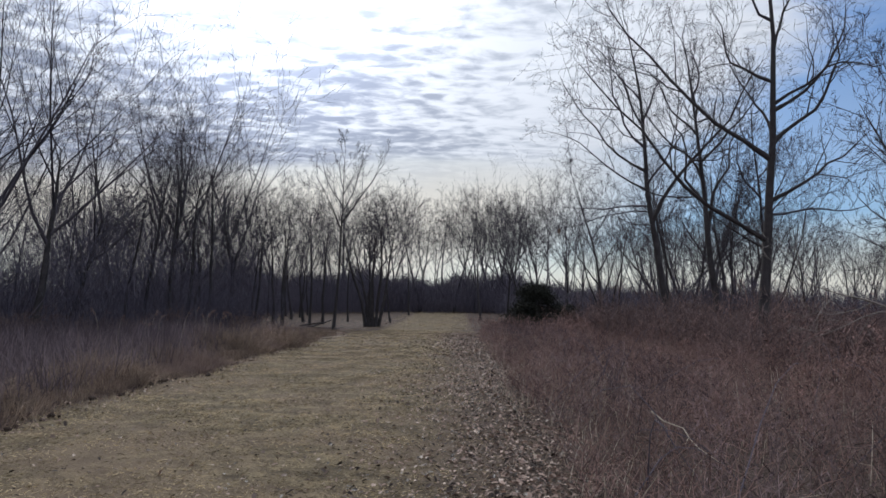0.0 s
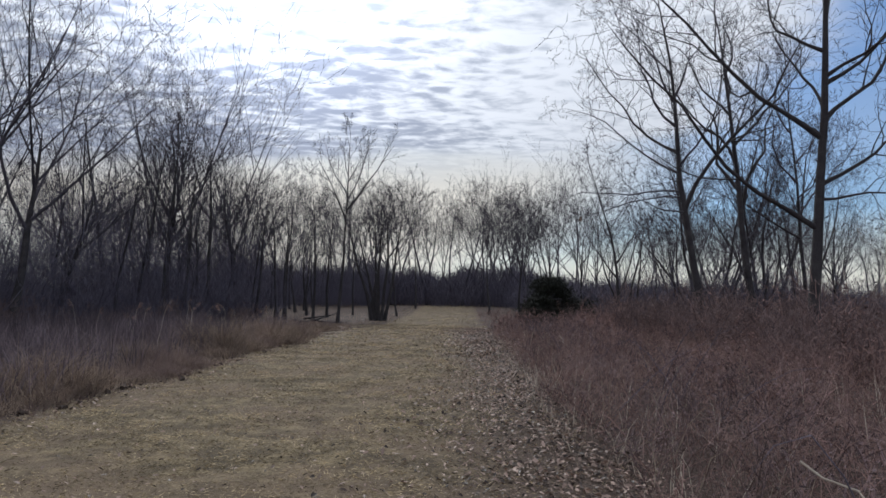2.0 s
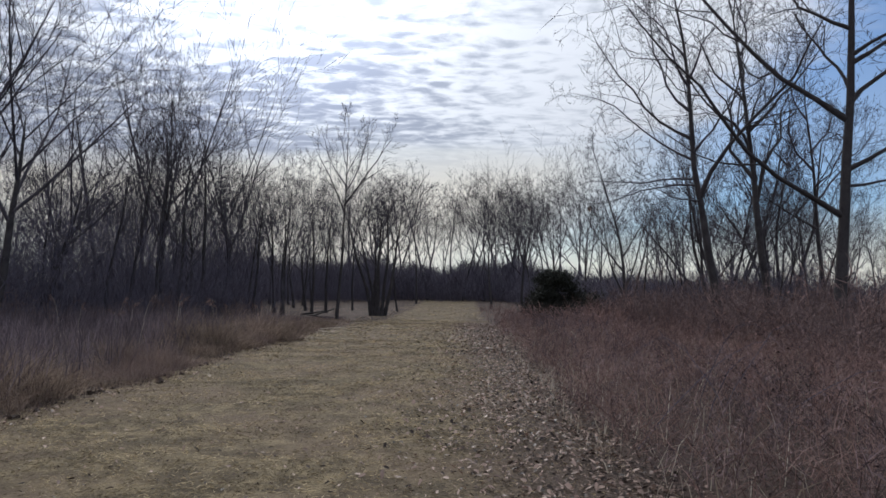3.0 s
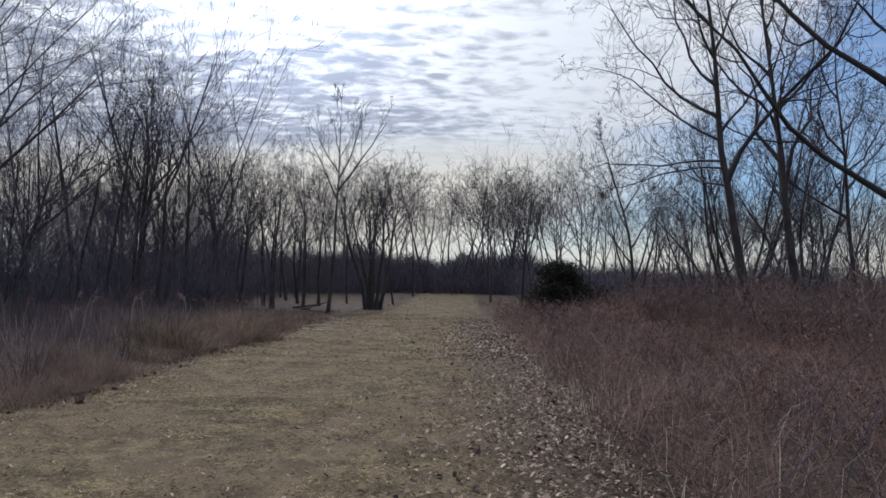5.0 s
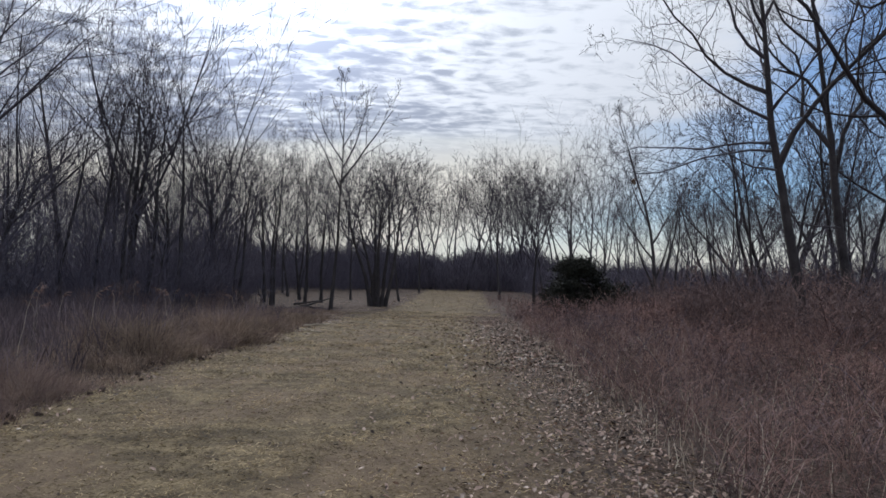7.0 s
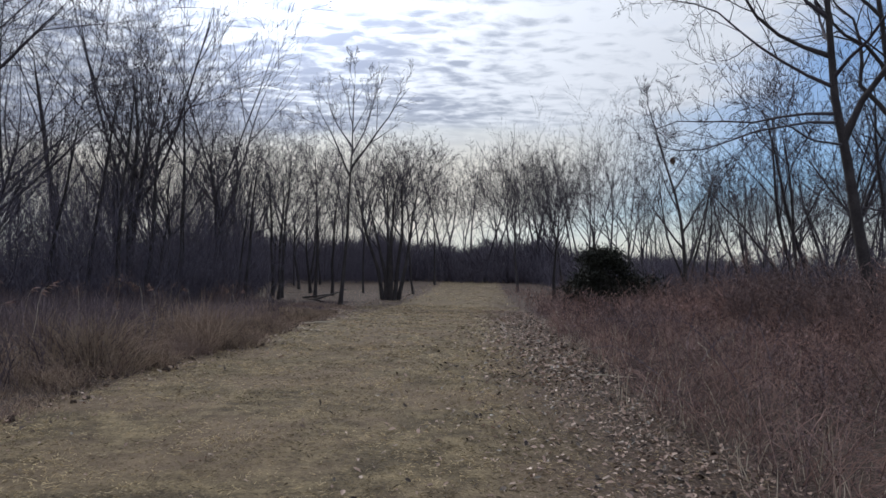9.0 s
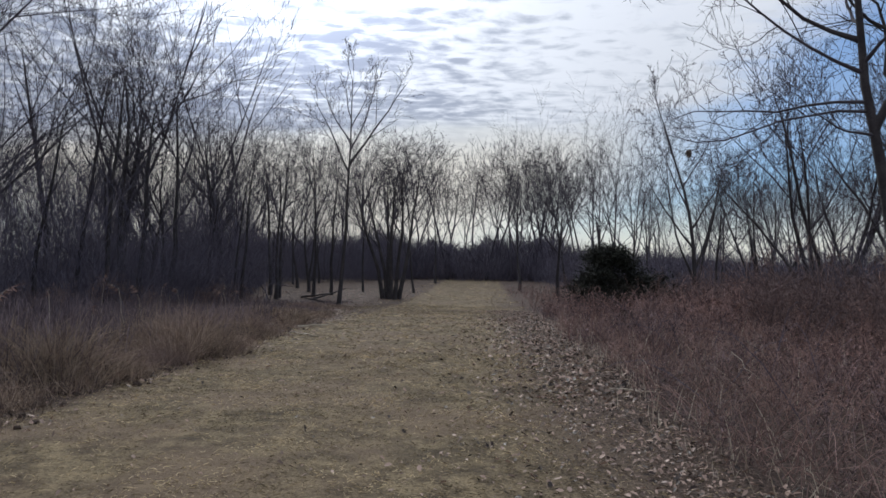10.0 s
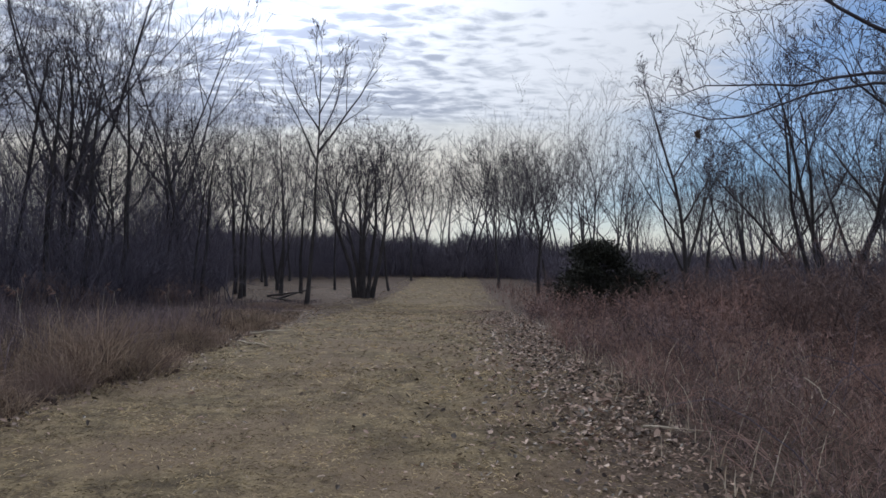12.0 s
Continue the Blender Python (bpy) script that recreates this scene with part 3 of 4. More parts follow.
def build_right_tangle():
    """Bent grey grass lying through the weeds, and dark arching canes."""
    rng = np.random.default_rng(15)
    n = 90000
    x, y = scatter(rng, n, 0.9, 9, 1, 28)
    keep = (x > right_edge(y)) & (rng.uniform(0, 1, n) < (0.6 + 0.4 * np.sin(x * 1.9) * np.sin(y * 1.2 + 2)) * (1 - 0.35 * sstep(1.8, 3.8, x)))
    x, y = x[keep], y[keep]
    m = len(x)
    way = np.concatenate([rng.normal(0, 0.8, (m, 2)), np.ones((m, 1))], 1)
    b = at_ground(x, y)
    b[:, 2] += rng.uniform(0, 0.3, m)
    tagged(ribbon_mesh("bent_grass", [ribbons(b, way, rng.uniform(0.12, 0.45, m), np.full(m, 0.006), rng.uniform(0.1, 0.8, m), rng)], GREYGRASS),
           "bent grey dead grass lying through the weeds", "grass", kind="stuff")
    tubes = Tubes()
    for i in range(50):
        y0 = rng.uniform(2, 24)
        x0 = right_edge(y0) + rng.uniform(0.25, 6)
        a, ln, top = rng.uniform(0, 6.28), rng.uniform(0.5, 1.5), rng.uniform(0.5, 1.15)
        f = np.linspace(0, 1, 6)
        p = np.stack([x0 + math.cos(a) * ln * f, y0 + math.sin(a) * ln * f, float(height(x0, y0)) + top * np.sin(f * rng.uniform(1.6, 2.6))], 1)
        tubes.add(p + rng.normal(0, 0.015, p.shape), np.linspace(0.005, 0.0015, 6), 4)
    tagged(link_mesh("bramble_canes", *tubes.arrays(), SHRUB), "dark arching bramble canes among the weeds", "brambles", kind="stuff")


# ---- trees that stand out ----
def limb_tree(name, seed, x, y, tall, girth, lean, limbs, label, spec=HERO):
    """A tree with chosen main limbs: (height, azimuth, rise, length, radius, curl), each its own part."""
    rng = np.random.default_rng(seed)
    root = tagged(new(name), label, "tree")
    z0 = float(height(x, y))
    root.location = (x, y, z0)
    segs = 9
    pts, d = [np.array((0.0, 0.0, -0.2))], unit(np.array((lean[0], lean[1], 1.0)))
    for i in range(segs):
        d = unit(d + rng.normal(0, 0.055, 3) + np.array((-lean[0] * 0.08, 0, 0.03)))
        pts.append(pts[-1] + d * tall / segs)
    pts = np.array(pts)
    f = np.linspace(0, 1, segs + 1)
    radii = girth * (1 - 0.9 * f ** 0.85)
    radii[0] *= 1.25
    tubes = Tubes()
    tubes.add(pts, radii, 10)
    link_mesh("trunk", *tubes.arrays(), BARK, root, True)
    sub = dict(spec, n=spec["n"][1:], ang=spec["ang"][1:], len=spec["len"][1:], wob=spec["wob"][1:], up=spec["up"][1:])
    sub["from"] = spec["from"][1:]
    top = [(tall * c, 77 + 137 * k, 58 + 3 * k, tall * (0.17 - 0.022 * k), girth * 0.13, 0.06) for k, c in enumerate((0.86, 0.92, 0.97))]
    for hgt, az, rise, length, r, *curl in list(limbs) + top:
        sub["up"] = (curl[0] if curl else 0.06, *sub["up"][1:])
        t = min(hgt / tall, 0.99)
        p = np.array([np.interp(t, f, pts[:, c]) for c in range(3)])
        a, e = radians(az), radians(rise)
        curves = [[] for _ in range(6)]
        grow(rng, p, (math.sin(a) * math.cos(e), math.cos(a) * math.cos(e), math.sin(e)), length, r, 0, sub, curves)
        link_mesh("limb", *to_tubes(curves, 0, 6, (7, 5, 4, 3, 3)), TWIG if r < 0.05 else BARK, root, r >= 0.05)
    return root


limb_tree("hardwood_tree", 21, 9.3, 20.9, 15.0, 0.178, (-0.02, -0.03),
          [(3.6, -82, 10, 8.4, 0.072, 0.095), (6.1, -72, 60, 8.0, 0.075, 0.045), (4.8, 80, 44, 5.0, 0.06), (4.4, 98, 8, 3.2, 0.04, 0.02), (6.6, 84, 40, 5.0, 0.07),
           (7.6, 100, 50, 4.5, 0.06), (8.5, -60, 40, 4.0, 0.05), (9.5, 70, 48, 4.0, 0.05), (6.9, 10, 52, 4.2, 0.05), (7.8, 180, 48, 4.2, 0.05), (10.5, -90, 52, 3.5, 0.045), (11.5, 60, 55, 3.0, 0.04)],
          "large bare dark-barked hardwood with wide forking limbs")
limb_tree("hardwood_tree", 22, 7.65, 24.5, 12.5, 0.15, (-0.06, 0.0),
          [(4.6, 72, 74, 7.0, 0.075, 0.02), (4.5, -112, 10, 3.2, 0.028, 0.05), (5.2, -72, 15, 4.6, 0.034, 0.04), (5.8, -98, 24, 4.8, 0.038, 0.04), (6.5, -82, 30, 5.4, 0.05, 0.04), (7.4, -70, 42, 4.6, 0.045),
           (6.0, 160, 30, 4.0, 0.04), (6.9, 20, 42, 3.5, 0.04), (8.4, 80, 55, 3.5, 0.04), (9.2, -60, 52, 3.2, 0.035), (8.2, -100, 38, 4.2, 0.04), (5.0, -59, -6, 4.5, 0.03, 0.0)],
          "slim bare hardwood with long drooping side branches")
limb_tree("hardwood_tree", 23, 10.5, 27.9, 13.5, 0.165, (-0.035, 0.0),
          [(4.9, 72, 52, 5.5, 0.08), (5.8, -78, 55, 5.5, 0.07), (6.8, -60, 54, 5.0, 0.06), (7.6, 95, 52, 4.5, 0.06), (8.8, -90, 58, 4.0, 0.05), (6.4, 180, 48, 4.0, 0.05), (9.5, 20, 60, 4.0, 0.05), (10.5, 90, 55, 3.0, 0.045),
           (3.4, -84, 18, 2.6, 0.03), (3.9, 85, 25, 2.6, 0.03)],
          "tall bare hardwood with steep forking limbs")
limb_tree("hardwood_tree", 20, 13.4, 29.6, 11.5, 0.10, (-0.05, 0.0),
          [(4.2, -75, 52, 4.5, 0.05), (5.2, 80, 50, 4.2, 0.045), (6.4, -95, 55, 4.0, 0.045), (7.2, 60, 55, 3.6, 0.04), (8.4, -60, 60, 3.0, 0.035), (5.8, 170, 45, 3.2, 0.035)],
          "slender bare hardwood leaning among the thicket")
limb_tree("young_tree", 24, -7.5, 43.2, 11.6, 0.105, (0.0, 0.0),
          [(6.9, 75, 46, 5.0, 0.06), (6.5, -85, 52, 4.2, 0.05), (7.6, 110, 55, 3.6, 0.04), (7.9, -70, 58, 3.6, 0.04), (5.6, -100, 45, 2.0, 0.025), (8.6, 60, 65, 2.4, 0.03), (9.0, -90, 65, 2.0, 0.03)],
          "straight slim bare young tree at the trail edge", dict(STEEP, n=(7, 5, 4, 4)))
put(tree("clump_tree", 25, 8.4, 0.14, OPEN, lean=(0.06, 0), label="many-stemmed bare tree with a broad rounded crown", stems=6, spread=0.13, apart=0.42), -6.05, 51.0)
put(tree("thin_tree", 26, 8.0, 0.09, WOOD, label="thin bare tree behind the clump"), -5.6, 61.0)


def cedar(seed, x, y):
    """A squat evergreen: trunk and a ragged crown of many small sprays."""
    rng = np.random.default_rng(seed)
    root = tagged(new("red_cedar"), "squat dark evergreen cedar beside the trail", "evergreen")
    root.location = (x, y, float(height(x, y)))
    tubes = Tubes()
    tubes.add([(0, 0, -0.1), (0.05, 0, 1.2), (-0.2, 0, 2.8)], (0.11, 0.07, 0.01), 7)
    n = 120
    bases = []
    for i in range(n):
        h = 0.15 + 2.75 * rng.uniform(0, 1) ** 1.5
        a = rng.uniform(0, 6.28)
        reach = (1.0 - 0.10 * h * h) * rng.uniform(0.7, 1.1) * (1.65 + 0.5 * math.cos(a)) + 0.15
        end = np.array((math.cos(a) * reach - 0.12 * h, math.sin(a) * reach, h + rng.uniform(0.0, 0.35) - 0.12 * reach))
        tubes.add([(0.03 - 0.07 * h, 0, h), end * 0.5 + np.array((0, 0, h * 0.5)), end], (0.02, 0.014, 0.004), 3)
        bases.append((np.array((-0.07 * h, 0, h)), end))
    link_mesh("trunk", *tubes.arrays(), BARK, root)
    idx = rng.integers(0, n, 17000)
    f = rng.uniform(0.3, 1.05, 17000)[:, None]
    s = np.array([b[0] for b in bases])[idx]
    e = np.array([b[1] for b in bases])[idx]
    p = s + (e - s) * f + rng.normal(0, 0.15, (17000, 3))
    p[:, 2] = np.maximum(p[:, 2], 0.05)
    way = unit(e - s) * 3 + rng.normal(0, 0.5, (17000, 3)) * 0.5 + np.array((0, 0, 0.25))
    v, b = ribbons(p, way, rng.uniform(0.1, 0.28, 17000), np.full(17000, 0.03), np.full(17000, 0.1), rng)
    link_mesh("crown", v, [b + np.array([[0, 1, 3, 2]]), b + np.array([[2, 3, 4]])], CEDAR, root)
    return root


cedar(31, 4.75, 39.6).scale = (1.3, 1.1, 0.88)

# ---- the wood ----
SPECIES = (FAN, OPEN, FAN, OPEN, FAN, STEEP)
KINDS = [tree("woodland_tree", 40 + i, (7.8, 12.0, 7.2, 10.5, 7.6, 12.0)[i], (0.17, 0.15, 0.15, 0.14, 0.18, 0.13)[i],
              SPECIES[i], label=("tall bare grey-barked woodland tree", "bare woodland tree with a few clinging dry leaves")[i == 4],
              group="trees of the wood", leaves=260 * (i == 4)) for i in range(6)]
used = [False] * 6


def plant(kind, x, y, size=1.0, turn=0.0, tilt=(0, 0)):
    if not used[kind]:
        used[kind] = True
        return put(KINDS[kind], x, y, turn, size, tilt)
    m = Matrix.LocRotScale((x, y, float(height(x, y))), Euler((tilt[0], tilt[1], turn)), None)
    ob = copy_thing(KINDS[kind], m)
    ob.scale = (size, size, size)
    return ob


def wood_edge(y):
    """x of the wood's edge on the west side."""
    return float(np.interp(y, (0, 15, 28, 36, 44, 52, 60, 75, 100), (-19, -17, -15.5, -13.8, -11.5, -10, -11, -12, -12)))


rng = np.random.default_rng(50)
# the trees that stand clear along the edge
for k, x, y, s in ((4, -17.0, 41.0, 1.12), (0, -15.6, 50.0, 1.2), (0, -15.1, 24.9, 0.95), (1, -20.5, 41.0, 1.05), (3, -11.8, 47.5, 0.72), (5, -10.6, 51.0, 0.8), (4, -16.6, 23.6, 0.95), (4, -20.0, 27.0, 0.9), (5, -14.6, 35.5, 0.8), (3, -15.9, 38.8, 1.0), (2, -18.4, 43.0, 0.95),
                   (5, -12.2, 49.5, 0.78), (1, -10.4, 55.0, 0.72), (2, -12.6, 58.0, 0.8), (5, -9.2, 60.0, 0.62), (3, -13.8, 53.0, 0.85), (1, -8.4, 66.0, 0.66), (5, -5.2, 78.0, 0.8), (2, -15.0, 64.0, 0.85)):
    plant(k, x, y, s, rng.uniform(0, 6.28))
for i in range(18):
    y = 22 + 24 * (i + rng.uniform(0, 1)) / 18
    plant((0, 1, 2, 4, 5, 3)[i % 6], wood_edge(y) - rng.uniform(0.8, 6.0), y, rng.uniform(0.52, 0.86), rng.uniform(0, 6.28), (rng.normal(0, 0.07), rng.normal(0, 0.07)))
count = 0
while count < 50:
    y = rng.uniform(12, 92)
    x = wood_edge(y) - 3 - 20 * rng.uniform(0, 1) ** 1.3
    if abs(x) > 0.75 * y + 10:
        continue
    size = rng.uniform(0.5, 0.85) if y < 46 else rng.uniform(0.5, 0.8)
    plant(int(rng.integers(0, 6)), x, y, size, rng.uniform(0, 6.28), (rng.normal(0, 0.07), rng.normal(0, 0.07)))
    count += 1
# open belt on the east side
limb_tree("forked_tree", 27, 8.7, 42.0, 10.5, 0.12, (-0.03, 0.0),
          [(1.6, -70, 65, 6.0, 0.06), (2.2, 60, 55, 5.5, 0.06), (3.2, -90, 50, 4.5, 0.05), (4.0, 90, 55, 4.0, 0.05), (5.0, -40, 60, 4.0, 0.04), (6.0, 100, 60, 3.5, 0.035), (7.2, -90, 65, 2.8, 0.03)],
          "bare low-forked tree with steep slender limbs", dict(VASE, twig=0.007))
put(tree("spreading_tree", 28, 8.6, 0.10, dict(STEEP, n=(6, 5, 4, 5)), label="low-forked bare tree with spreading stems", stems=5, spread=0.36), 15.1, 50.4)
put(tree("thicket_tree", 29, 9.5, 0.10, dict(OPEN, n=(7, 4, 4, 5), twig=0.008), label="dense many-stemmed bare thicket tree", stems=4, spread=0.3), 13.3, 33.6)
put(tree("thicket_tree", 30, 8.5, 0.09, dict(OPEN, n=(7, 4, 4, 5), twig=0.008), label="dense many-stemmed bare thicket tree", stems=4, spread=0.35), 11.7, 36.0)
THICKET = put(tree("thicket_tree", 32, 10.0, 0.11, dict(OPEN, n=(7, 4, 4, 5), twig=0.008), label="dense many-stemmed bare thicket tree", stems=3, spread=0.3), 12.6, 37.6)
for k, (x, y, size) in enumerate(((17.6, 39.5, 0.8), (11.3, 29.6, 0.46), (11.6, 33.4, 0.62))):
    ob = copy_thing(THICKET, Matrix.LocRotScale((x, y, float(height(x, y))), Euler((0, 0, 1.3 * k + 0.5)), None))
    ob.scale = (size, size, size)
put(tree("leaning_tree", 33, 9.0, 0.10, dict(WOOD, n=(7, 5, 4, 5)), lean=(-0.35, 0.0), label="leaning bare tree above the brambles", stems=2, spread=0.25), 15.5, 20.5)
for k, x, y, s in ((1, 10.6, 48, 0.66), (0, 20.5, 41, 0.6), (2, 17.9, 58, 0.75), (3, 19.5, 27.5, 0.6)):
    plant(k, x, y, s, rng.uniform(0, 6.28), (rng.normal(0, 0.05), rng.normal(0, 0.05)))
for i in range(15):
    y = rng.uniform(46, 90)
    x = rng.uniform(7, 14 + 0.5 * y)
    plant(int(rng.integers(0, 6)), x, y, rng.uniform(0.5, 0.85), rng.uniform(0, 6.28), (rng.normal(0, 0.05), rng.normal(0, 0.05)))


for k, x, y, s in ((2, 6.2, 50.3, 0.72), (0, 4.4, 58.0, 0.76), (2, 2.4, 68.0, 0.85), (0, 8.9, 55.0, 0.72), (2, 11.6, 62.0, 0.78), (0, 6.6, 72.0, 0.85), (3, 10.2, 44.0, 0.6), (2, 14.4, 56.0, 0.7)):
    plant(k, x, y, s, rng.uniform(0, 6.28), (rng.normal(0, 0.03), rng.normal(0, 0.03)))


def far_wood():
    """The distant belt that closes the view, joined."""
    r = np.random.default_rng(51)
    vs, qs, ts, off = [], [], [], 0
    pool = []
    for i in range(5):
        curves = [[] for _ in range(6)]
        g = np.random.default_rng(60 + i)
        grow(g, (0, 0, -0.2), (g.normal(0, 0.04), 0, 1), 14, 0.15, 0, dict(OPEN, n=(10, 5, 5), len=(0.48, 0.55, 0.8), ang=(42, 36, 34), twig=0.015), curves)
        pool.append(to_tubes(curves, 0, 6))
    for i in range(120):
        t = r.uniform(-1, 1) if i < 110 else r.uniform(-0.14, 0.06)
        x, y = 62 * t + 3, 92 + r.uniform(0, 22) - 10 * abs(t)
        v, (q, tr) = pool[int(r.integers(0, 5))]
        a, s = r.uniform(0, 6.28), r.uniform(0.7, 1.2) * (1.0 if x < 24 else 0.7)
        c, sn = math.cos(a) * s, math.sin(a) * s
        w = np.stack([v[:, 0] * c - v[:, 1] * sn + x, v[:, 0] * sn + v[:, 1] * c + y, v[:, 2] * s + float(height(x, y))], 1)
        vs.append(w)
        qs.append(q + off)
        ts.append(tr + off)
        off += len(v)
    ob = link_mesh("far_wood", np.concatenate(vs), [np.concatenate(qs), np.concatenate(ts)], TWIG)
    tagged(ob, "distant belt of bare winter trees", "trees", kind="stuff")


far_wood()


def build_undergrowth():
    """The tangle of saplings and brush that fills the wood to above head height."""
    r = np.random.default_rng(52)
    parts = []
    n = 112000
    y = r.uniform(6, 95, n)
    # open leafy floor under the trees beside the trail, the tangle farther in
    edge_x = np.interp(y, (0, 15, 28, 36, 43, 52, 60, 70, 77, 84, 100), (-19, -17, -15.5, -14.2, -13.0, -15, -17.5, -20, -15, -10, -9))
    x = edge_x + 0.5 - 17 * r.uniform(0, 1, n) ** 1.4
    keep = np.abs(x) < 0.75 * y + 9
    x, y = x[keep], y[keep]
    m = len(x)
    z = (3.9 + 1.3 * np.sin(x * 0.5 + y * 0.3) + 1.0 * np.sin(y * 1.1)) * r.uniform(0, 1, m) ** 1.7
    way = np.concatenate([r.normal(0, 0.55, (m, 2)), np.ones((m, 1))], 1)
    parts.append(ribbons(at_ground(x, y) + np.stack([0 * z, 0 * z, z], 1), way, r.uniform(0.6, 1.8, m), r.uniform(0.008, 0.022, m), r.uniform(0, 0.3, m), r))
    n = 60000
    x = 75 * r.uniform(-1, 1, n) ** 3 * 0.6 + r.uniform(-30, 30, n)
    y = 92 + r.uniform(0, 22, n) - 0.15 * np.abs(x)
    z = (3.9 + 0.6 * np.sin(x * 0.35) + 0.5 * np.sin(x * 0.9 + 1)) * (1 - 0.5 * sstep(10, 18, x)) * r.uniform(0, 1, n) ** 1.5
    way = np.concatenate([r.normal(0, 0.5, (n, 2)), np.ones((n, 1))], 1)
    parts.append(ribbons(at_ground(x, y) + np.stack([0 * z, 0 * z, z], 1), way, r.uniform(1.0, 3.0, n), r.uniform(0.025, 0.075, n), r.uniform(0, 0.3, n), r))
    n = 42000
    y = r.uniform(44, 92, n)
    x = 5 + r.uniform(0, 1, n) * (8 + 0.6 * y)
    z = (3.0 + 0.8 * np.sin(x * 0.6)) * r.uniform(0, 1, n) ** 1.3
    way = np.concatenate([r.normal(0, 0.6, (n, 2)), np.ones((n, 1))], 1)
    parts.append(ribbons(at_ground(x, y) + np.stack([0 * z, 0 * z, z], 1), way, r.uniform(0.4, 1.2, n), r.uniform(0.012, 0.03, n), r.uniform(0, 0.3, n), r))
    n = 11000
    y = r.uniform(14, 92, n)
    x = np.interp(y, (0, 15, 28, 36, 43, 52, 60, 70, 77, 84, 100), (-19, -17, -15.5, -14.2, -13.0, -15, -17.5, -20, -15, -10, -9)) - 1 - 16 * r.uniform(0, 1, n) ** 1.2
    keep = np.abs(x) < 0.72 * y + 8
    x, y = x[keep], y[keep]
    m = len(x)
    z = 3.0 + (5.2 + 1.2 * np.sin(x * 0.7) + 1.0 * np.sin(y * 0.8 + 1)) * r.uniform(0, 1, m) ** 1.5
    way = np.concatenate([r.normal(0, 0.5, (m, 2)), np.ones((m, 1))], 1)
    parts.append(ribbons(at_ground(x, y) + np.stack([0 * z, 0 * z, z], 1), way, r.uniform(0.6, 1.8, m), r.uniform(0.007, 0.018, m), r.uniform(-0.2, 0.2, m), r))
    tagged(ribbon_mesh("undergrowth", parts, SHRUB), "dense dark leafless undergrowth filling the wood", "undergrowth", kind="stuff")


build_undergrowth()


# ---- shrubs ----
SCRUB3 = dict(n=(5, 3, 5), ang=(50, 42, 38), len=(0.5, 0.6, 0.8), wob=(0.14, 0.16, 0.18), up=(0.05, 0.06, 0.04), thin=0.6, twig=0.006)
SCRUB3["from"] = (0.15, 0.15, 0.15)
BRIER = material("brier_twig", (0.085, 0.058, 0.055), (0.25, 0.178, 0.165), 0.8, 0.9, 0.0, 10.0, 0.4)


def shrub(seed, tall, spread, stems, label, group, mat=SHRUB):
    r = np.random.default_rng(seed)
    curves = [[] for _ in range(6)]
    for s in range(stems):
        a = r.uniform(0, 6.28)
        foot = (r.normal(0, 0.25), r.normal(0, 0.25), -0.05)
        grow(r, foot, (spread * math.cos(a), spread * math.sin(a), 1), tall * r.uniform(0.6, 1.1), 0.022, 0,
             SCRUB3, curves)
    return tagged(link_mesh("shrub", *to_tubes(curves, 0, 6, (4, 3, 3, 3, 3)), mat), label, "shrub", group)


TALL = [shrub(70 + i, 3.6, 0.45, 5, "tangled leafless dark shrub under the trees", "undergrowth of the wood") for i in range(4)]
LOW = [shrub(80 + i, 1.7, 0.7, 5, "low tangled brown leafless bramble", "bramble thicket", BRIER) for i in range(4)]


def place_shrub(pool, x, y, size):
    k = int(rng.integers(0, len(pool)))
    src = pool[k]
    ob = src if "placed" not in src else copy_thing(src, Matrix())
    src["placed"] = 1
    ob.location = (x, y, float(height(x, y)))
    ob.rotation_euler = (0, 0, rng.uniform(0, 6.28))
    ob.scale = (size, size, size * rng.uniform(0.8, 1.1))


count = 0
while count < 58:
    y = rng.uniform(8, 88)
    x = wood_edge(y) + 0.8 - 20 * rng.uniform(0, 1) ** 1.5
    if abs(x) > 0.75 * y + 8 or (40 < y < 78 and x > -9.5 - 0.27 * (y - 40)):
        continue
    place_shrub(TALL, x, y, rng.uniform(0.7, 1.25))
    count += 1
for i in range(20):
    place_shrub(TALL, rng.uniform(-14, 16), rng.uniform(86, 93), rng.uniform(0.8, 1.3))
for i in range(84):
    y = 18 + 42 * rng.uniform(0, 1)
    x = 4.5 + rng.uniform(0, 1) * (4 + 0.62 * y) + 4 * (y < 24)
    place_shrub(LOW, x, y, rng.uniform(0.75, 1.15))
for i in range(44):
    place_shrub(LOW, rng.uniform(7, 17), rng.uniform(29, 43), rng.uniform(0.9, 1.2))
for i in range(46):
    place_shrub(LOW, rng.uniform(6, 15), rng.uniform(15, 25), rng.uniform(0.7, 0.95))
for i in range(26):
    place_shrub(LOW, rng.uniform(6.5, 14), rng.uniform(22, 30), rng.uniform(1.0, 1.3))
for i in range(26):
    y = rng.uniform(16, 40)
    place_shrub(LOW, wood_edge(y) + rng.uniform(0.5, 3.5), y, rng.uniform(0.45, 0.75))
for i in range(15):
    place_shrub(TALL, rng.uniform(9.9, 12.6), rng.uniform(28.4, 32.0), rng.uniform(0.7, 1.0))
for i in range(14):
    place_shrub(TALL, rng.uniform(12.0, 21), rng.uniform(27, 38), rng.uniform(0.45, 0.65))

build_left_grass()
build_right_brush()
build_right_tangle()
build_leaf_litter()
build_mown_grass()


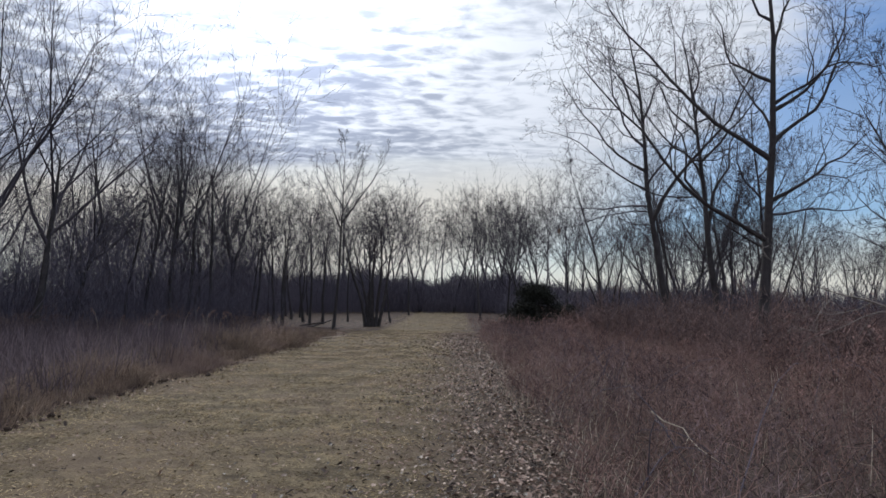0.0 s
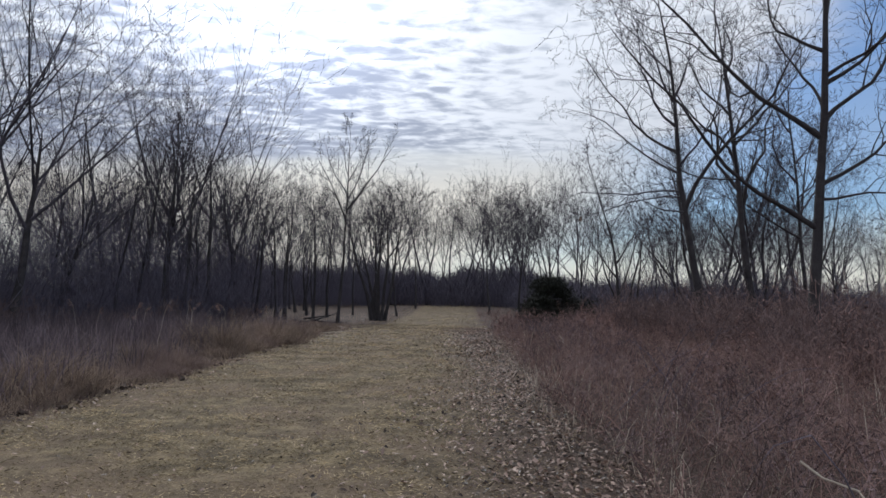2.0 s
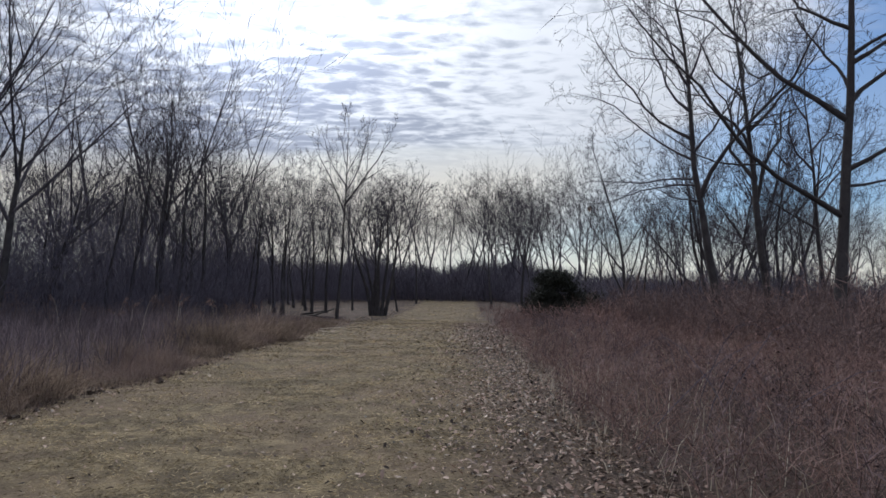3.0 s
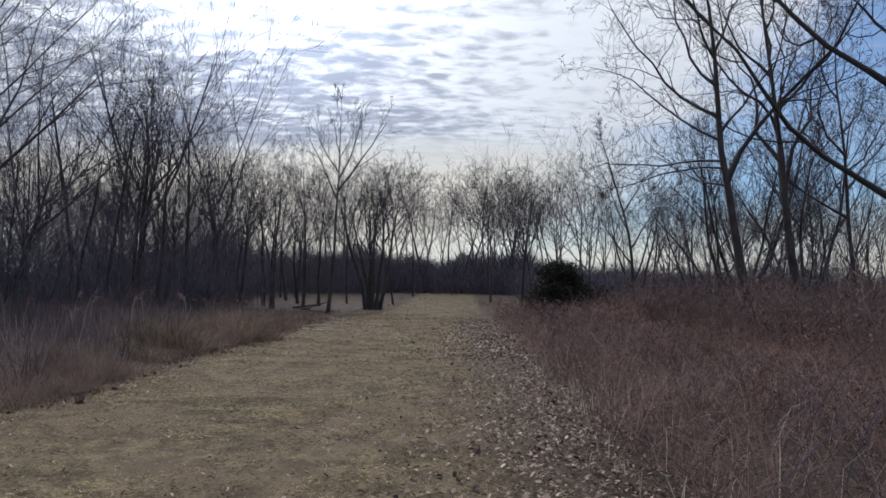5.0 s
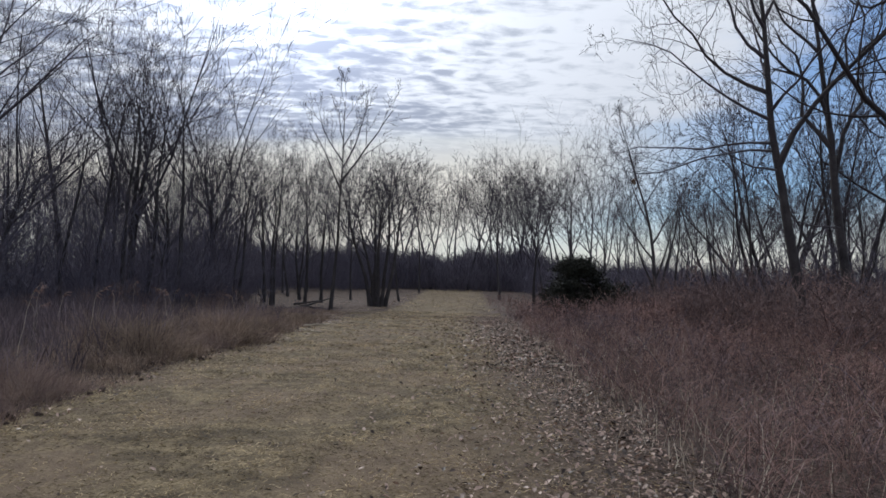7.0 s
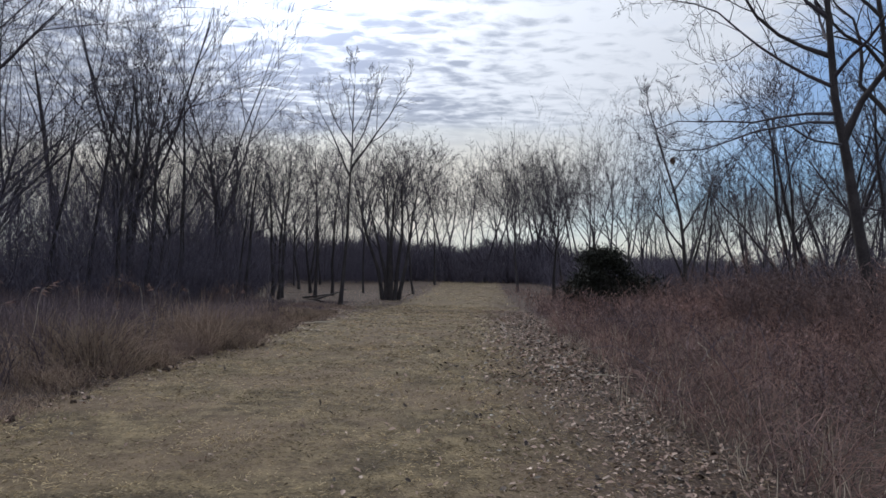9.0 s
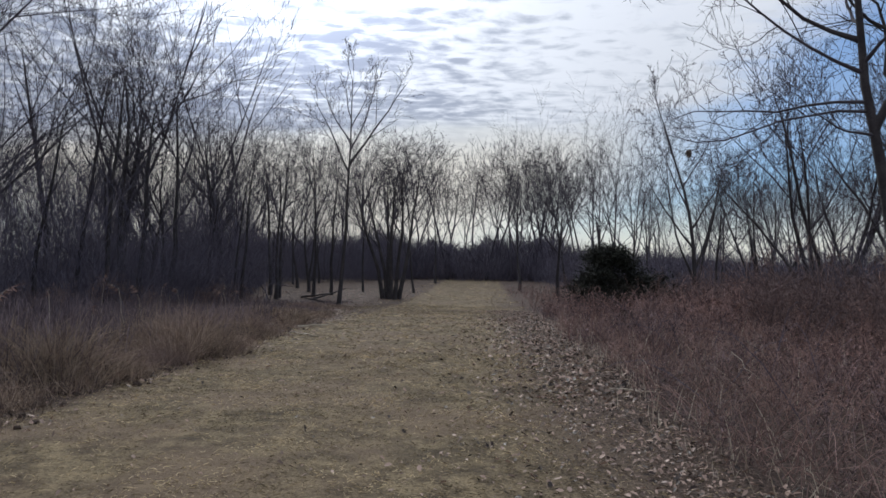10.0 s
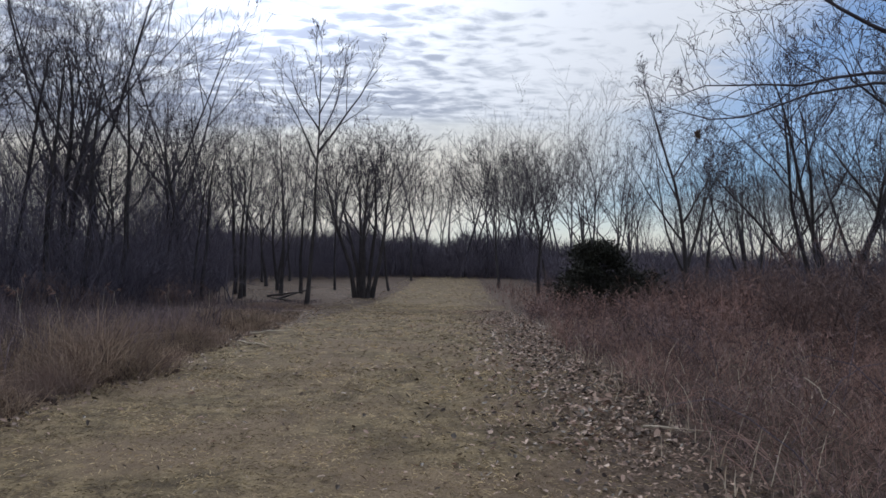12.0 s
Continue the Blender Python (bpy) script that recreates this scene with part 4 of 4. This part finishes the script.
# ---- small things ----
def stick(name, a, b, r, mat, label, sag=0.03):
    """A thin crooked fallen stick with a side stub."""
    g = np.random.default_rng(int(1000 * abs(a[0]) + 10 * a[1]))
    f = np.linspace(0, 1, 7)[:, None]
    a, b = np.array(a), np.array(b)
    p = a + (b - a) * f + g.normal(0, sag, (7, 3)) * np.array((1, 1, 0.4))
    tubes = Tubes()
    tubes.add(p, np.linspace(r, r * 0.4, 7), 6)
    q = p[3]
    d = unit(np.cross(b - a, (0, 0, 1.0)) + 0.6 * (b - a))
    tubes.add([q, q + d * 0.14, q + d * 0.25 + np.array((0, 0, 0.03))], (r * 0.5, r * 0.4, r * 0.1), 5)
    return tagged(link_mesh(name, *tubes.arrays(), mat), label, "stick")


stick("fallen_stick", (1.85, 5.95, 0.5), (2.2, 5.3, 0.2), 0.007, PALE, "pale barkless stick leaning in the weeds")
stick("fallen_stick", (-4.7, 24.6, 0.03), (-3.9, 24.0, 0.02), 0.02, PALE, "pale barkless stick lying on the mown trail")
stick("fallen_stick", (-4.9, 26.2, 0.02), (-4.1, 26.8, 0.05), 0.02, PALE, "pale barkless stick lying on the mown trail")
stick("fallen_stick", (0.75, 18.6, 0.04), (1.35, 18.5, 0.05), 0.016, PALE, "pale barkless stick on the leaf litter")
stick("fallen_stick", (2.2, 18.6, 0.5), (2.4, 18.1, 0.1), 0.006, PALE, "pale barkless stick leaning in the weeds")


stick("fallen_log", (-9.6, 46.5, -0.36), (-7.9, 47.6, 0.25), 0.06, BARK, "dark broken log leaning on the leafy floor", 0.02)
stick("fallen_log", (-10.8, 49.0, -0.36), (-9.0, 48.4, -0.1), 0.07, BARK, "dark fallen log lying on the leafy floor", 0.02)
stick("fallen_log", (-8.6, 44.6, -0.36), (-9.8, 45.2, -0.2), 0.05, BARK, "dark fallen log lying on the leafy floor", 0.02)


def soil_clods():
    """Dark crumbs of earth thrown up along the grass edge of the trail."""
    g = np.random.default_rng(97)
    bm = bmesh.new()
    for i in range(150):
        y = g.uniform(5, 26)
        x = float(left_edge(y)) + g.normal(0.02, 0.13)
        r = g.uniform(0.01, 0.045)
        m = Matrix.LocRotScale((x, y, float(height(x, y)) + 0.15 * r), Euler((g.uniform(0, 6), g.uniform(0, 6), 0)), (r * g.uniform(0.7, 1.5), r, r * 0.75))
        for v in bmesh.ops.create_icosphere(bm, subdivisions=2, radius=1.0, matrix=m)["verts"]:
            v.co += Vector(g.normal(0, 0.2 * r, 3))
    me = bpy.data.meshes.new("soil_clods")
    bm.to_mesh(me)
    bm.free()
    me.materials.append(material("dark_earth", (0.03, 0.021, 0.017), (0.10, 0.07, 0.055), 12.0, 0.95, 0.6, 70.0))
    tagged(new("soil_clods", me), "dark crumbs of earth along the trail edge", "soil", kind="stuff")


soil_clods()


def stone(x, y, r, seed):
    """A small pale lump, half sunk, put in for an unidentified pale spot."""
    g = np.random.default_rng(seed)
    bm = bmesh.new()
    bmesh.ops.create_icosphere(bm, subdivisions=3, radius=r)
    for v in bm.verts:
        n = v.co.normalized()
        v.co *= 1 + 0.14 * math.sin(5 * n.x + seed) * math.sin(4 * n.y + 1) + 0.08 * math.sin(9 * n.z + 3 * n.x) + g.normal(0, 0.015)
        v.co.z *= 0.7
    me = bpy.data.meshes.new("stone")
    bm.to_mesh(me)
    bm.free()
    me.materials.append(PALE_LUMP)
    ob = tagged(new("stone", me), "small unidentified pale lump lying beside the cedar", "stone")
    ob.location = (x, y, float(height(x, y)) + 0.3 * r)


PALE_LUMP = material("pale_lump", (0.42, 0.41, 0.40), (0.78, 0.77, 0.75), 5.0, 0.85, 0.5, 40.0)


def reed(x, y, tall, az, seed):
    """A tall dead stalk with a hooked, ragged head."""
    g = np.random.default_rng(seed)
    root = tagged(new("dead_reed"), "tall bleached dead reed with a bent ragged head", "reed", "dead reeds")
    root.location = (x, y, float(height(x, y)))
    f = np.linspace(0, 1, 7)
    bend = np.where(f > 0.8, (f - 0.8) * g.uniform(0.3, 1.0), 0)
    p = np.stack([math.cos(az) * (0.14 * f * tall + bend), math.sin(az) * (0.14 * f * tall + bend), tall * f - bend * 0.55 - 0.03], 1)
    tubes = Tubes()
    tubes.add(p + g.normal(0, 0.012, p.shape), np.linspace(0.0045, 0.0018, 7), 5)
    link_mesh("stalk", *tubes.arrays(), PALE, root)
    n = 26
    t = g.uniform(0.8, 1, n)
    b = np.stack([np.interp(t, f, p[:, c]) for c in range(3)], 1)
    v, i = ribbons(b, g.normal(0, 0.6, (n, 3)) + np.array((math.cos(az), math.sin(az), -0.4)), g.uniform(0.05, 0.14, n), np.full(n, 0.012), np.full(n, 0.2), g)
    link_mesh("seed_head", v, [i + np.array([[0, 1, 3, 2]]), i + np.array([[2, 3, 4]])], GREYGRASS, root)


reed(-6.4, 16.2, 1.3, 0.2, 91)
for i in range(20):
    g = np.random.default_rng(900 + i)
    y = g.uniform(18, 34)
    reed(-5.9 - g.uniform(0.4, 5.0) - 0.1 * (y - 18), y, g.uniform(0.7, 1.3), g.uniform(0, 6.28), 100 + i)


stone(6.35, 39.6, 0.16, 5)
stone(6.65, 39.9, 0.11, 8)


def fallen_branch():
    """A broken limb lying over the brambles, forking towards the trail."""
    g = np.random.default_rng(95)
    curves = [[] for _ in range(6)]
    spec = dict(n=(7, 4, 3), ang=(45, 40, 40), len=(0.45, 0.5, 0.6), wob=(0.1, 0.16, 0.18), up=(-0.02, 0.0, 0.0), thin=0.55, twig=0.004)
    spec["from"] = (0.3, 0.2, 0.2)
    grow(g, (8.4, 11.6, 0.95), (-1, -0.35, 0.0), 3.4, 0.035, 0, spec, curves)
    grow(g, (8.2, 11.2, 0.7), (-1, -0.5, -0.1), 3.0, 0.03, 0, spec, curves)
    grow(g, (8.4, 11.4, -0.05), (-0.1, 0.1, 1), 1.2, 0.05, 0, dict(spec, n=(3, 3, 3)), curves)
    tagged(link_mesh("fallen_branch", *to_tubes(curves, 0, 6, (6, 5, 4, 3, 3)), DEADWOOD), "grey broken limb lying over the brambles", "branch")


DEADWOOD = material("dead_wood", (0.09, 0.075, 0.068), (0.36, 0.31, 0.27), 3.0, 0.85, 0.4, 30.0)
fallen_branch()


def leaf_clump(x, y, z):
    """Dead leaves snagged on the end of a long drooping twig."""
    g = np.random.default_rng(96)
    n = 260
    d = g.normal(0, 1, (n, 3))
    d /= np.linalg.norm(d, axis=1)[:, None]
    p = d * (0.045 + 0.015 * np.sin(d[:, :1] * 5)) * np.array((1, 1, 1.9)) * g.uniform(0.3, 1, n)[:, None] + np.array((x, y, z))
    v, b = ribbons(p, np.cross(d, g.normal(0, 1, (n, 3))) + d * 0.3, g.uniform(0.02, 0.06, n), np.full(n, 0.025), np.full(n, 0.2), g)
    ob = link_mesh("leaf_clump", v, [b + np.array([[0, 1, 3, 2]]), b + np.array([[2, 3, 4]])], DRYLEAF)
    tagged(ob, "clump of dead leaves snagged on a drooping twig", "leaves")


leaf_clump(4.05, 26.9, 4.2)
